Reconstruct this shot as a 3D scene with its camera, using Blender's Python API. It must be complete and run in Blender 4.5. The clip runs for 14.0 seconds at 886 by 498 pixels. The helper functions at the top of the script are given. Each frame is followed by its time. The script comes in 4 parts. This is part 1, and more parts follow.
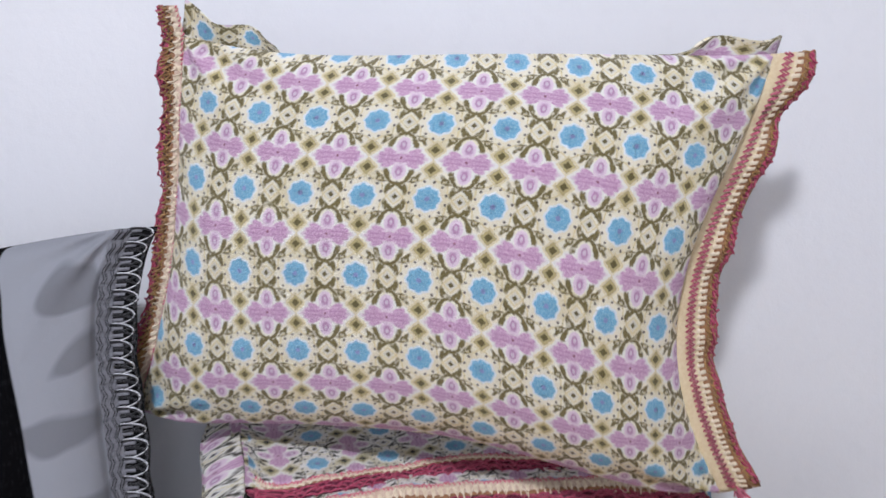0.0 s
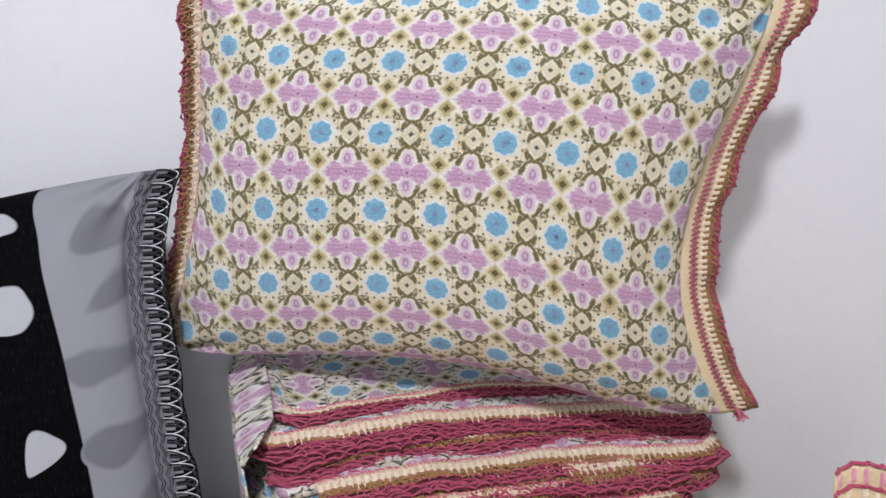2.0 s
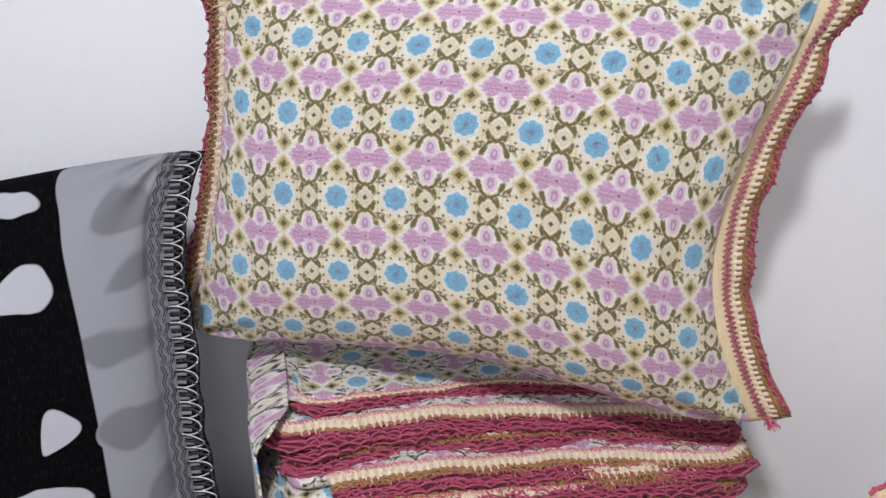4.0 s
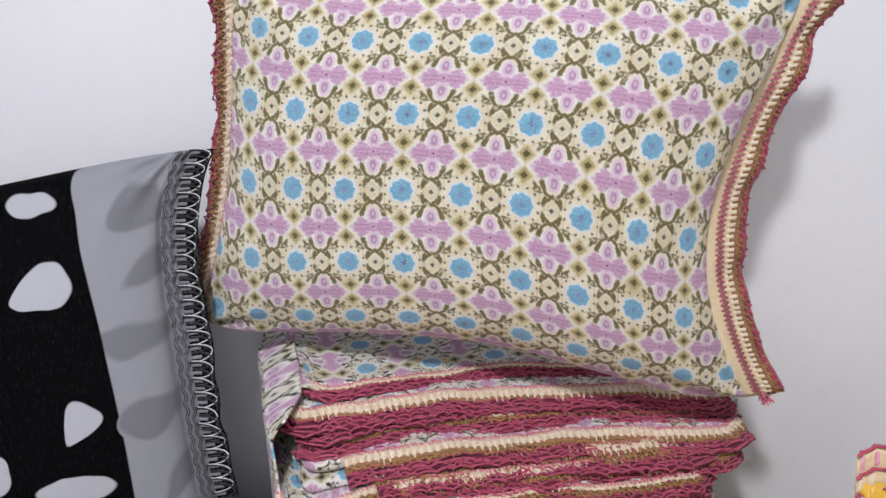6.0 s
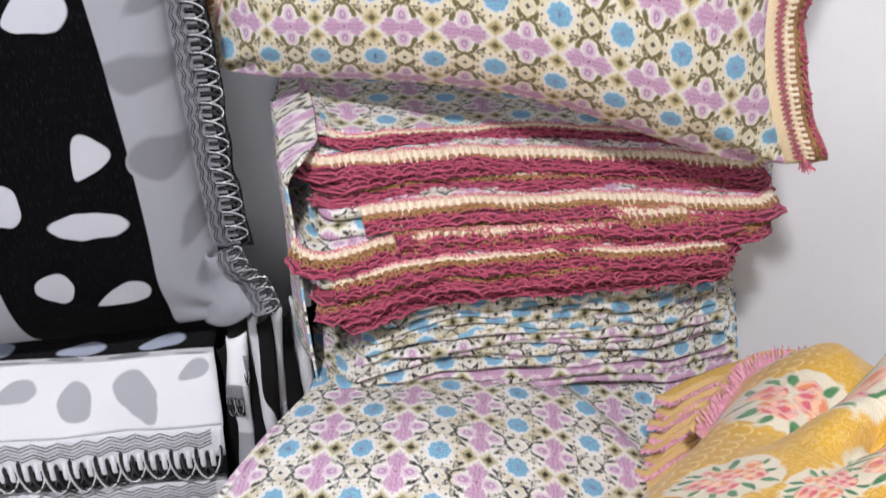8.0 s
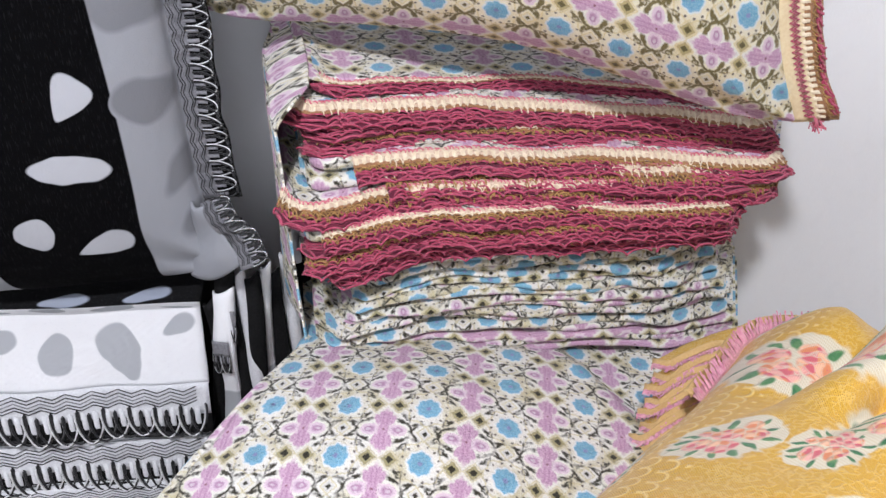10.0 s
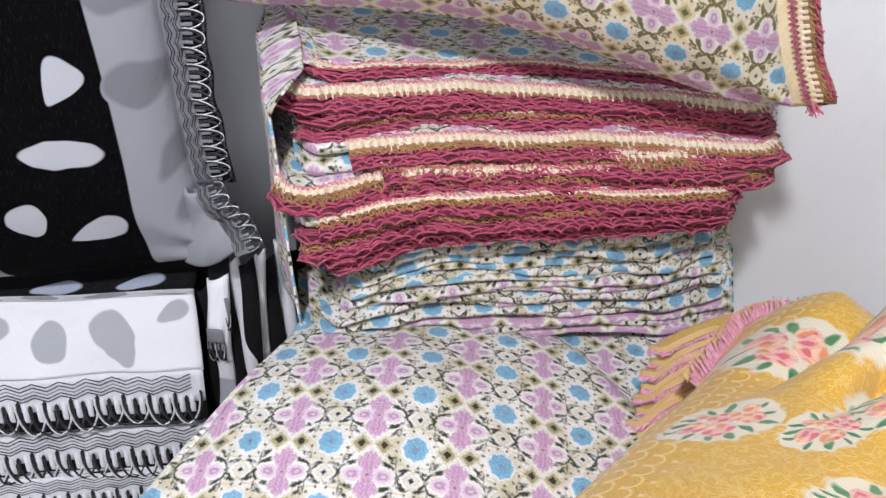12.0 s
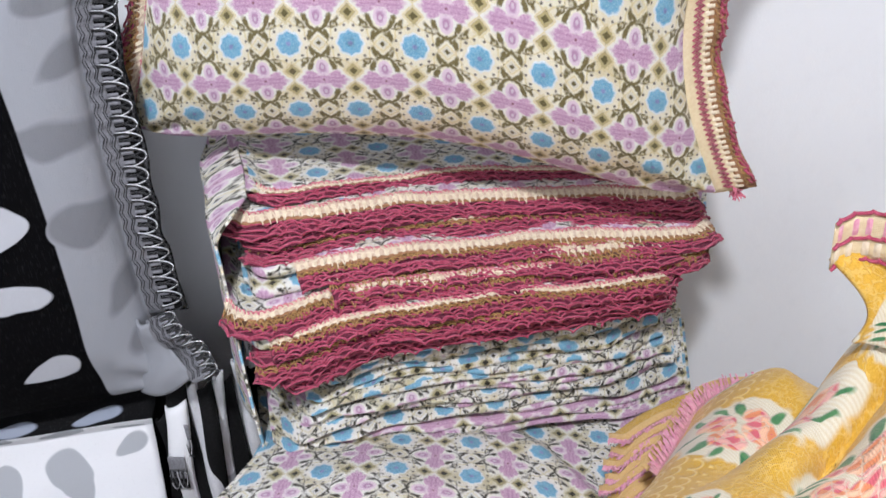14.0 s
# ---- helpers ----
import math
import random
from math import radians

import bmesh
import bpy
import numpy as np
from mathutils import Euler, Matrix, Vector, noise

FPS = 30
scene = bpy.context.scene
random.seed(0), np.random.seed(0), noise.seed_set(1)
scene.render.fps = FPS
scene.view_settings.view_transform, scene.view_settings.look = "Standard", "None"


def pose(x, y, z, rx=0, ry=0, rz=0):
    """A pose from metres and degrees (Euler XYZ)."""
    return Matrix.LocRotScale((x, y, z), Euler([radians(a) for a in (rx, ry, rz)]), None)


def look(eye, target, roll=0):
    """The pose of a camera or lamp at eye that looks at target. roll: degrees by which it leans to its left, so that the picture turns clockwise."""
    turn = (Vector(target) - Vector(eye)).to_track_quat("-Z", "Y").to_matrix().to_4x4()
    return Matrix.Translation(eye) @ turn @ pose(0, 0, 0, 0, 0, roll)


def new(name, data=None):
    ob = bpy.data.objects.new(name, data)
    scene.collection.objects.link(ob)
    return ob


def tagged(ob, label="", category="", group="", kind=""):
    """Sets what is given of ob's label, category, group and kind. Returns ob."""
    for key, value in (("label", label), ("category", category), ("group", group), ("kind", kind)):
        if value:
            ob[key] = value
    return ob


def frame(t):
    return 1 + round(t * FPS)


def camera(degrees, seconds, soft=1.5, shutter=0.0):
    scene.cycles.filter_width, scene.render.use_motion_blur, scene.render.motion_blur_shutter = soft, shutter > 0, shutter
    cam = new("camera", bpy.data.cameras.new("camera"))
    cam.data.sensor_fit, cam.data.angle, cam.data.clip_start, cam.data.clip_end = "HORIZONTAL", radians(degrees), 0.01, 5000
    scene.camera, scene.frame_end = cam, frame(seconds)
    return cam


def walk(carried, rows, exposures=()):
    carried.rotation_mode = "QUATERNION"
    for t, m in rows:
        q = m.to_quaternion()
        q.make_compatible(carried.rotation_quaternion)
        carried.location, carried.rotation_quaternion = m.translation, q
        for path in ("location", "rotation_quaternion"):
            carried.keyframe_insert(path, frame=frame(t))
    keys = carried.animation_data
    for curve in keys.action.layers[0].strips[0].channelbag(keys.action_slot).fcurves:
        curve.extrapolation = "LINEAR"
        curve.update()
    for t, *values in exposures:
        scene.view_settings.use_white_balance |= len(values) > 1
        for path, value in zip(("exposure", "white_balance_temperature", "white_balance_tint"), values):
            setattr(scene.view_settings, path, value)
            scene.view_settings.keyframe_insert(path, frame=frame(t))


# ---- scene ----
cam = camera(61.2, 14.0, shutter=0.5)
PATH = [
    (0, (0.028, -0.006, 0.893), (-0.037, 1.908, 0.319), -0.2),
    (0.5, (0.014, -0.056, 0.901), (-0.052, 1.849, 0.297), -1.2),
    (1, (0.011, -0.056, 0.899), (-0.089, 1.847, 0.294), -1.5),
    (1.5, (0.011, -0.05, 0.891), (-0.047, 1.825, 0.196), -0.5),
    (2, (0.019, -0.049, 0.889), (-0.06, 1.823, 0.191), -1.0),
    (2.5, (0.032, -0.039, 0.898), (-0.129, 1.805, 0.141), -2.2),
    (3, (0.024, -0.016, 0.886), (-0.142, 1.822, 0.115), 0.8),
    (3.2, (0.035, -0.017, 0.877), (-0.153, 1.828, 0.127), -0.0),
    (5.3, (0.035, -0.056, 0.893), (-0.139, 1.806, 0.185), -0.4),
    (5.5, (0.027, -0.062, 0.893), (-0.162, 1.801, 0.19), -0.8),
    (6, (0.025, -0.059, 0.888), (-0.135, 1.794, 0.152), -1.4),
    (6.5, (0.029, -0.053, 0.88), (-0.142, 1.791, 0.126), -1.9),
    (7, (0.038, -0.061, 0.866), (-0.145, 1.728, -0.01), -0.8),
    (7.5, (0.019, -0.054, 0.806), (-0.185, 1.597, -0.304), -0.7),
    (8, (0.007, -0.05, 0.794), (-0.16, 1.569, -0.368), 0.6),
    (8.2, (0.026, -0.034, 0.795), (-0.185, 1.548, -0.41), -0.2),
    (10.3, (0.01, -0.041, 0.752), (-0.134, 1.545, -0.458), 2.5),
    (10.5, (0.013, -0.039, 0.754), (-0.116, 1.552, -0.451), 2.3),
    (11, (0.018, -0.04, 0.755), (-0.113, 1.551, -0.45), 1.3),
    (11.5, (0.016, -0.039, 0.751), (-0.123, 1.545, -0.462), 1.5),
    (12, (0.011, -0.041, 0.746), (-0.131, 1.532, -0.481), 2.3),
    (12.5, (0.011, -0.045, 0.756), (-0.145, 1.546, -0.446), 0.6),
    (13, (0.026, -0.035, 0.774), (-0.049, 1.626, -0.337), 0.4),
    (13.5, (0.029, -0.032, 0.78), (-0.048, 1.639, -0.315), -0.4),
    (14, (0.033, -0.034, 0.788), (-0.036, 1.66, -0.273), -1.2),
]
EXPOSURES = [(0.0, -0.47, 6090, 14), (1.0, -0.47, 6090, 14), (1.8, -0.44, 6400, 13), (6.5, -0.38, 6400, 13), (7.1, -0.10, 6400, 13), (7.6, 0.0, 6450, 13), (8.2, 0.0, 6450, 13), (10.3, 0.0, 6300, 12), (12.5, 0.0, 6280, 12), (13.0, -0.03, 6200, 11), (14.0, -0.03, 6200, 11)]
walk(cam, [(t, look(eye, target, roll)) for t, eye, target, roll in PATH], EXPOSURES)

# ---- light ----
world = bpy.data.worlds.new("world")
scene.world = world
world.use_nodes = True
sky = world.node_tree.nodes.new("ShaderNodeTexSky")
sky.sky_type, sky.sun_disc = "NISHITA", False
sky.sun_elevation, sky.sun_rotation = radians(40), radians(-130)
world.node_tree.links.new(sky.outputs[0], world.node_tree.nodes["Background"].inputs[0])
world.node_tree.nodes["Background"].inputs[1].default_value = 0.08


def area_lamp(name, m, w, h, watts, colour):
    d = bpy.data.lights.new(name, "AREA")
    d.shape, d.size, d.size_y, d.energy, d.color = "RECTANGLE", w, h, watts, colour
    ob = new(name, d)
    ob.matrix_world = m
    return ob


FLOOR, WALL = -0.34, 0.985
XW, XE, YS, TOP = -2.3, 2.0, -2.6, 2.25
LAMP_X, LAMP_Y = -0.22, -0.62
# added weak fill from the front right; no window is known there
area_lamp("front_fill_light", look((0.75, YS + 0.03, 1.45), (0.2, 0.75, 0.3)), 0.55, 0.9, 11, (0.97, 0.985, 1.0))
area_lamp("ceiling_lamp_light", look((LAMP_X, LAMP_Y, TOP - 0.09), (LAMP_X, LAMP_Y, 0)), 0.18, 0.18, 56, (0.985, 0.985, 1.0))

# ---- materials: a small language of node arithmetic ----


class Val:
    """A number in a node tree."""

    def __init__(self, tree, sock):
        self.tree, self.sock = tree, sock

    def op(self, kind, other=None, third=None, clamp=False):
        n = self.tree.nodes.new("ShaderNodeMath")
        n.operation, n.use_clamp = kind, clamp
        for k, v in enumerate((self, other, third)):
            if v is None:
                continue
            if isinstance(v, Val):
                self.tree.links.new(v.sock, n.inputs[k])
            else:
                n.inputs[k].default_value = v
        return Val(self.tree, n.outputs[0])

    def const(self, v):
        n = self.tree.nodes.new("ShaderNodeValue")
        n.outputs[0].default_value = v
        return Val(self.tree, n.outputs[0])

    def __add__(self, o): return self.op("ADD", o)
    def __radd__(self, o): return self.op("ADD", o)
    def __sub__(self, o): return self.op("SUBTRACT", o)
    def __rsub__(self, o): return self.const(o).op("SUBTRACT", self)
    def __mul__(self, o): return self.op("MULTIPLY", o)
    def __rmul__(self, o): return self.op("MULTIPLY", o)
    def __truediv__(self, o): return self.op("DIVIDE", o)
    def __neg__(self): return self.op("MULTIPLY", -1.0)
    def abs(self): return self.op("ABSOLUTE")
    def sin(self): return self.op("SINE")
    def cos(self): return self.op("COSINE")
    def fract(self): return self.op("FRACT")
    def floor(self): return self.op("FLOOR")
    def min(self, o): return self.op("MINIMUM", o)
    def max(self, o): return self.op("MAXIMUM", o)
    def inside(self, soft): return self.op("MULTIPLY_ADD", -1.0 / soft, 0.5, clamp=True)


def hyp(a, b):
    return (a * a + b * b).op("SQRT")


def ell(x, y, a, b):
    return (hyp(x / a, y / b) - 1.0) * min(a, b)


class Cloth:
    """A material under construction: uv in metres, noise, colour mixing, one shader."""

    def __init__(self, name, rough=0.8, metal=0.0, sheen=0.0):
        self.mat = bpy.data.materials.new(name)
        self.mat.use_nodes = True
        self.tree = self.mat.node_tree
        self.bsdf = self.tree.nodes["Principled BSDF"]
        self.bsdf.inputs["Roughness"].default_value = rough
        self.bsdf.inputs["Metallic"].default_value = metal
        self.bsdf.inputs["Sheen Weight"].default_value = sheen
        self.bsdf.inputs["Specular IOR Level"].default_value = 0.2
        self.coord = self.tree.nodes.new("ShaderNodeTexCoord")

    def uv(self):
        s = self.tree.nodes.new("ShaderNodeSeparateXYZ")
        self.tree.links.new(self.coord.outputs["UV"], s.inputs[0])
        return Val(self.tree, s.outputs[0]), Val(self.tree, s.outputs[1])

    def noise(self, scale, detail=3.0, source="Object", stretch=None, at=None):
        n = self.tree.nodes.new("ShaderNodeTexNoise")
        n.inputs["Scale"].default_value, n.inputs["Detail"].default_value = scale, detail
        if stretch:
            m = self.tree.nodes.new("ShaderNodeMapping")
            m.inputs["Scale"].default_value = stretch
            self.tree.links.new(self.coord.outputs[source], m.inputs[0])
            self.tree.links.new(m.outputs[0], n.inputs[0])
        else:
            self.tree.links.new(self.coord.outputs[source], n.inputs[0])
        return Val(self.tree, n.outputs[0])

    def mix(self, fac, a, b):
        n = self.tree.nodes.new("ShaderNodeMix")
        n.data_type = "RGBA"
        for k, v in ((0, fac), (6, a), (7, b)):
            if isinstance(v, Val):
                self.tree.links.new(v.sock, n.inputs[k])
            elif isinstance(v, (int, float)):
                n.inputs[k].default_value = v
            elif isinstance(v, tuple):
                n.inputs[k].default_value = (*v, 1.0)
            else:
                self.tree.links.new(v, n.inputs[k])
        return n.outputs[2]

    def set(self, name, v):
        if isinstance(v, Val):
            self.tree.links.new(v.sock, self.bsdf.inputs[name])
        elif isinstance(v, (int, float)):
            self.bsdf.inputs[name].default_value = v
        elif isinstance(v, tuple):
            self.bsdf.inputs[name].default_value = (*v, 1.0)
        else:
            self.tree.links.new(v, self.bsdf.inputs[name])

    def bump(self, height, depth, strength=1.0):
        n = self.tree.nodes.new("ShaderNodeBump")
        n.inputs["Distance"].default_value, n.inputs["Strength"].default_value = depth, strength
        self.tree.links.new(height.sock, n.inputs["Height"])
        self.tree.links.new(n.outputs[0], self.bsdf.inputs["Normal"])


def weave(c, pitch=0.0011, depth=0.0004):
    """Height of a plain weave, with broken threads."""
    u, v = c.uv()
    k = 2 * math.pi / pitch
    return (u * k).sin() * 0.5 + (v * k).sin() * 0.5


def plain_cloth(name, colour, second, scale=60, rough=0.85, pitch=0.0012, metal=0.0, sheen=0.1, bump=0.0004):
    c = Cloth(name, rough, metal, sheen)
    n = c.noise(scale, 4)
    col = c.mix((n - 0.35) * 2.2, colour, second)
    big = c.noise(6, 2)
    col = c.mix((big - 0.4) * 0.5, col, second)
    c.set("Base Color", col)
    c.bump(weave(c, pitch) * 0.5 + n, bump)
    return c.mat


def thread(name, colour, second, rough=0.55, metal=0.0):
    """Twisted cord or yarn."""
    c = Cloth(name, rough, metal, 0.2)
    n = c.noise(220, 2)
    c.set("Base Color", c.mix((n - 0.3) * 2.0, colour, second))
    c.bump(c.noise(900, 1), 0.0006)
    return c.mat


MOTIF_W, MOTIF_H = 0.0667, 0.0875


def floral_brocade(name, low, high, olive, halo_c, width, patchy, lustre, pale):
    """Woven brocade: blue rosettes, pink flowers, olive scrolls and gold thread. low, high: the ground's two tones, its
    lurex painted dull and shining; width: of the scrolls.
    """
    c = Cloth(name, 0.6, 0.0, 0.1)
    u, v = c.uv()
    wob, wob2 = c.noise(300, 2, "UV"), c.noise(380, 2, "UV", (1, 1, 1.3))
    x = ((u / MOTIF_W).fract() - 0.5) * 308.0 + (wob - 0.5) * (8.0 + 3.5 * patchy)
    y = ((v / MOTIF_H).fract() - 0.5) * 404.0 + (wob2 - 0.5) * (8.0 + 3.5 * patchy)
    ax, ay = x.abs(), y.abs()
    bx, by = 154.0 - ax, 202.0 - ay
    soft = 7.0
    gilt_c = tuple(0.5 * (a + b) * k for a, b, k in zip(low, high, (0.95, 0.90, 0.66)))
    # pink flower: a long body with notched ends, four petals, two bulbs
    e1 = ell(ax, ay, 120, 25)
    e2 = ell(ax, ay - 66.0, 27, 40)
    e3 = ell((ax - 52.0) * 0.86 + (ay - 26.0) * 0.5, (ay - 26.0) * 0.86 - (ax - 52.0) * 0.5, 40, 20)
    e4 = ell(ax - 88.0, ay - 17.0, 22, 14)
    body = e1.min(e3).min(e4)
    pink = body.min(e2)
    petal = (e2.abs() - 6.0).max(34.0 - ay)
    sweep = ((hyp(ax, ay + 8.0) - 44.0).abs() - 5.0).max(ax - 46.0).max(24.0 - ay)
    heart = ((ell(ax, ay - 72.0, 12, 19)).abs() - 3.5)
    lobe = ell((ax - 33.0) * 0.94 + (ay - 66.0) * 0.34, (ay - 66.0) * 0.94 - (ax - 33.0) * 0.34, 15, 30)
    vein = (((ay - 11.0).abs() - 2.5).max(ax - 95.0)).max(22.0 - ax)
    # scrolls that taper towards their ends
    arch = ((hyp(ax, ay - 84.0) - 52.0).abs() - width * (1.15 - ((ay - 84.0) / 60.0).abs() * 0.35)).max(58.0 - ay)
    foot = ell((ax - 56.0) * 0.9 + (ay - 84.0) * 0.4, (ay - 84.0) * 0.9 - (ax - 56.0) * 0.4, width * 1.5, 30)
    horn = ((ax - (ay - 130.0) * 1.05).abs() * 0.69 - width).max(ay - 168.0).max(128.0 - ay)
    tip = ell((ax - 41.0) * 0.97 - (ay - 160.0) * 0.24, (ay - 160.0) * 0.97 + (ax - 41.0) * 0.24, width * 1.35, 29)
    knot = ell(ax, ay - 134.0, 9, 12)
    curl = ((hyp(ax - 82.0, ay - 112.0) - 15.0).abs() - width * 0.65).max(ay - 118.0)
    stalk = ell((ax - 70.0), ay - 122.0, 22, width * 0.6)
    hook = ell((ax - 92.0) * 0.8 + (ay - 92.0) * 0.6, (ay - 92.0) * 0.8 - (ax - 92.0) * 0.6, 9, 22)
    scroll = arch.min(foot).min(horn).min(tip).min(knot).min(curl).min(stalk).min(hook)
    # lozenges
    loz1 = ax + by.abs()
    loz2 = bx + (ay - 53.0).abs()
    # blue rosette
    r = hyp(bx, by)
    th = by.op("ARCTAN2", bx)
    wave = (th * 8.0).cos()
    blue = r - 58.0 - wave * 3.5
    halo = r - 68.0 - wave * 3.5
    dots = hyp(r - 90.0, (((th * (12 / (2 * math.pi))).fract()) - 0.5) * 47.0) - 6.5
    net = ((r - 106.0 - wave * 8.0).abs() - 3.4)
    net2 = ((loz2 - 50.0).abs() - 3.4).min((loz1 - 38.0).abs() - 3.4)
    # colours, from the ground upwards
    fine = c.noise(1100, 2, "UV")
    glint = c.noise(420, 1, "UV")
    broad = c.noise(26, 2, "UV")
    tone = ((fine - 0.35) * 1.6 + (broad - 0.5) * patchy).op("ADD", pale, clamp=True)
    ground = c.mix(tone, low, high)
    col = c.mix((pink - 9.0).inside(soft), ground, (0.93, 0.90, 0.84))
    col = c.mix(net.min(net2).inside(soft) * 0.85, col, gilt_c)
    col = c.mix(halo.inside(soft), col, halo_c)
    col = c.mix((loz1 - 28.0).inside(soft), col, tuple(0.86 * k for k in high))
    col = c.mix((loz2 - 42.0).inside(soft), col, tuple(0.78 * k for k in low))
    col = c.mix((loz1 - 14.0).min(loz2 - 21.0).inside(soft), col, olive)
    worn = ((c.noise(95, 2, "UV", (1.0, 1.0, 2.0)) - 0.36) * 5.0).op("ADD", 0.30 if patchy > 2 else 0.75, clamp=True)
    col = c.mix(scroll.inside(soft) * worn, col, c.mix((glint - 0.3) * 2.0, olive, tuple(min(1.0, k * 1.7) for k in olive)))
    col = c.mix(lobe.inside(soft), col, (0.93, 0.91, 0.86))
    col = c.mix(e2.inside(soft), col, c.mix((ay - 56.0) * 0.03, (0.70, 0.50, 0.66), (0.82, 0.74, 0.80)))
    pinkc = c.mix((glint - 0.3) * 2.2, (0.60, 0.34, 0.53), (0.78, 0.54, 0.70))
    col = c.mix(body.inside(soft), col, pinkc)
    col = c.mix(petal.min(sweep).inside(soft), col, (0.86, 0.70, 0.80))
    col = c.mix(heart.min(vein).inside(soft), col, (0.54, 0.27, 0.47))
    col = c.mix((hyp(ax, ay) - 6.0).inside(6.0), col, (0.30, 0.10, 0.16))
    streak = (r * 0.55 + (th * 16.0).sin() * 2.2 + wob * 9.0).sin()
    bluec = c.mix((glint - 0.35) * 1.6 + streak * 0.22, (0.20, 0.52, 0.76), (0.50, 0.78, 0.93))
    col = c.mix(blue.inside(soft), col, bluec)
    col = c.mix((r - 12.0).inside(soft), col, (0.36, 0.44, 0.78))
    col = c.mix(dots.inside(6.0), col, (0.16, 0.14, 0.11))
    c.set("Base Color", col)
    lurex = (1.0 - (pink - 12.0).min(halo).inside(soft)) * (1.0 - scroll.inside(soft) * 0.6)
    gilt = net.min(net2).inside(soft) * (1.0 - scroll.inside(soft))
    c.set("Metallic", lurex * lustre + gilt * 0.45)
    spark = (glint - 0.66).op("GREATER_THAN", 0.0) * net.min(net2).inside(14.0)
    c.set("Roughness", 0.62 - lurex * 0.16 - spark * 0.2 - gilt * 0.1)
    relief = body.inside(40.0) + e2.inside(30.0) * 0.6 + blue.inside(36.0) + scroll.inside(24.0) * 0.9 + net.min(net2).inside(16.0) * 0.6
    ribs = (v * (2 * math.pi / 0.0013)).sin() * 0.15
    c.bump(relief * 0.9 + ribs + fine * 0.8 + glint * 1.3 + streak * blue.inside(soft) * 0.25, 0.0016)
    return c.mat


def wall_paint():
    c = Cloth("white_wall_paint", 0.6)
    n = c.noise(3, 4)
    m = c.noise(45, 5)
    col = c.mix((n - 0.35) * 1.6, (0.85, 0.86, 0.89), (0.82, 0.83, 0.87))
    c.set("Base Color", c.mix((m - 0.55) * 1.2, col, (0.78, 0.79, 0.82)))
    c.bump(m + c.noise(400, 2) * 0.3, 0.0008)
    return c.mat


FLORAL = floral_brocade("floral_brocade", (0.74, 0.62, 0.30), (0.97, 0.92, 0.76), (0.16, 0.13, 0.05), (0.88, 0.92, 0.94), 9.0, 1.8, 0.16, 0.66)
# same cloth; whiter ground and blacker scrolls put its low-angle sheen into the colour
FLORAL_SHEET = floral_brocade("floral_sheet_brocade", (0.62, 0.55, 0.30), (0.96, 0.94, 0.89), (0.034, 0.030, 0.018), (0.92, 0.94, 0.95), 6.5, 3.4, 0.08, 0.66)
WALLPAINT = wall_paint()
CREAM = thread("cream_yarn", (0.70, 0.58, 0.42), (0.84, 0.75, 0.60))
CREAMBAND = plain_cloth("cream_braid", (0.72, 0.58, 0.36), (0.80, 0.69, 0.48), 300, 0.8, 0.0016)
ROSE = thread("rose_cord", (0.31, 0.029, 0.075), (0.55, 0.11, 0.185), 0.45)
PINKYARN = thread("pink_yarn", (0.56, 0.10, 0.18), (0.70, 0.24, 0.30), 0.6)
BROWN = thread("brown_gold_cord", (0.32, 0.17, 0.06), (0.50, 0.30, 0.11), 0.45, 0.25)
BROWNBAND = plain_cloth("brown_braid", (0.28, 0.13, 0.07), (0.42, 0.24, 0.12), 400, 0.8, 0.0012)
SILVER = thread("silver_cord", (0.66, 0.67, 0.70), (0.86, 0.87, 0.90), 0.35, 0.3)
WHITEBAND = plain_cloth("pale_grey_braid", (0.60, 0.61, 0.65), (0.80, 0.81, 0.85), 500, 0.8, 0.0014)
BLACKCORD = thread("black_cord", (0.010, 0.010, 0.012), (0.03, 0.03, 0.035), 0.5)
GREYBRAID = plain_cloth("grey_braid", (0.17, 0.17, 0.19), (0.30, 0.30, 0.33), 500, 0.6, 0.0012, 0.2)
BLACKCLOTH = plain_cloth("black_cloth", (0.004, 0.004, 0.0045), (0.010, 0.010, 0.011), 300, 0.95, 0.0014, 0, 0.0)

# ---- mesh helpers ----


def mesh_ob(name, verts, faces, mat, parent=None, label="", uvs=None, smooth=True):
    me = bpy.data.meshes.new(name)
    me.from_pydata([tuple(p) for p in verts], [], faces)
    if uvs is not None:
        layer = me.uv_layers.new(name="UVMap")
        idx = np.empty(len(me.loops), dtype=np.int32)
        me.loops.foreach_get("vertex_index", idx)
        layer.data.foreach_set("uv", np.asarray(uvs, dtype=np.float32)[idx].ravel())
    if smooth:
        me.polygons.foreach_set("use_smooth", np.ones(len(me.polygons), dtype=bool))
    me.materials.append(mat)
    me.update()
    ob = new(name, me)
    if parent is not None:
        ob.parent = parent
    if label:
        tagged(ob, label)
    return ob


def thing(name, label, category, group="", kind=""):
    return tagged(new(name), label, category, group, kind)


def grid_faces(nu, nv, start=0, flip=False):
    f = []
    for j in range(nv - 1):
        for i in range(nu - 1):
            a = start + j * nu + i
            q = (a, a + 1, a + nu + 1, a + nu)
            f.append(q[::-1] if flip else q)
    return f


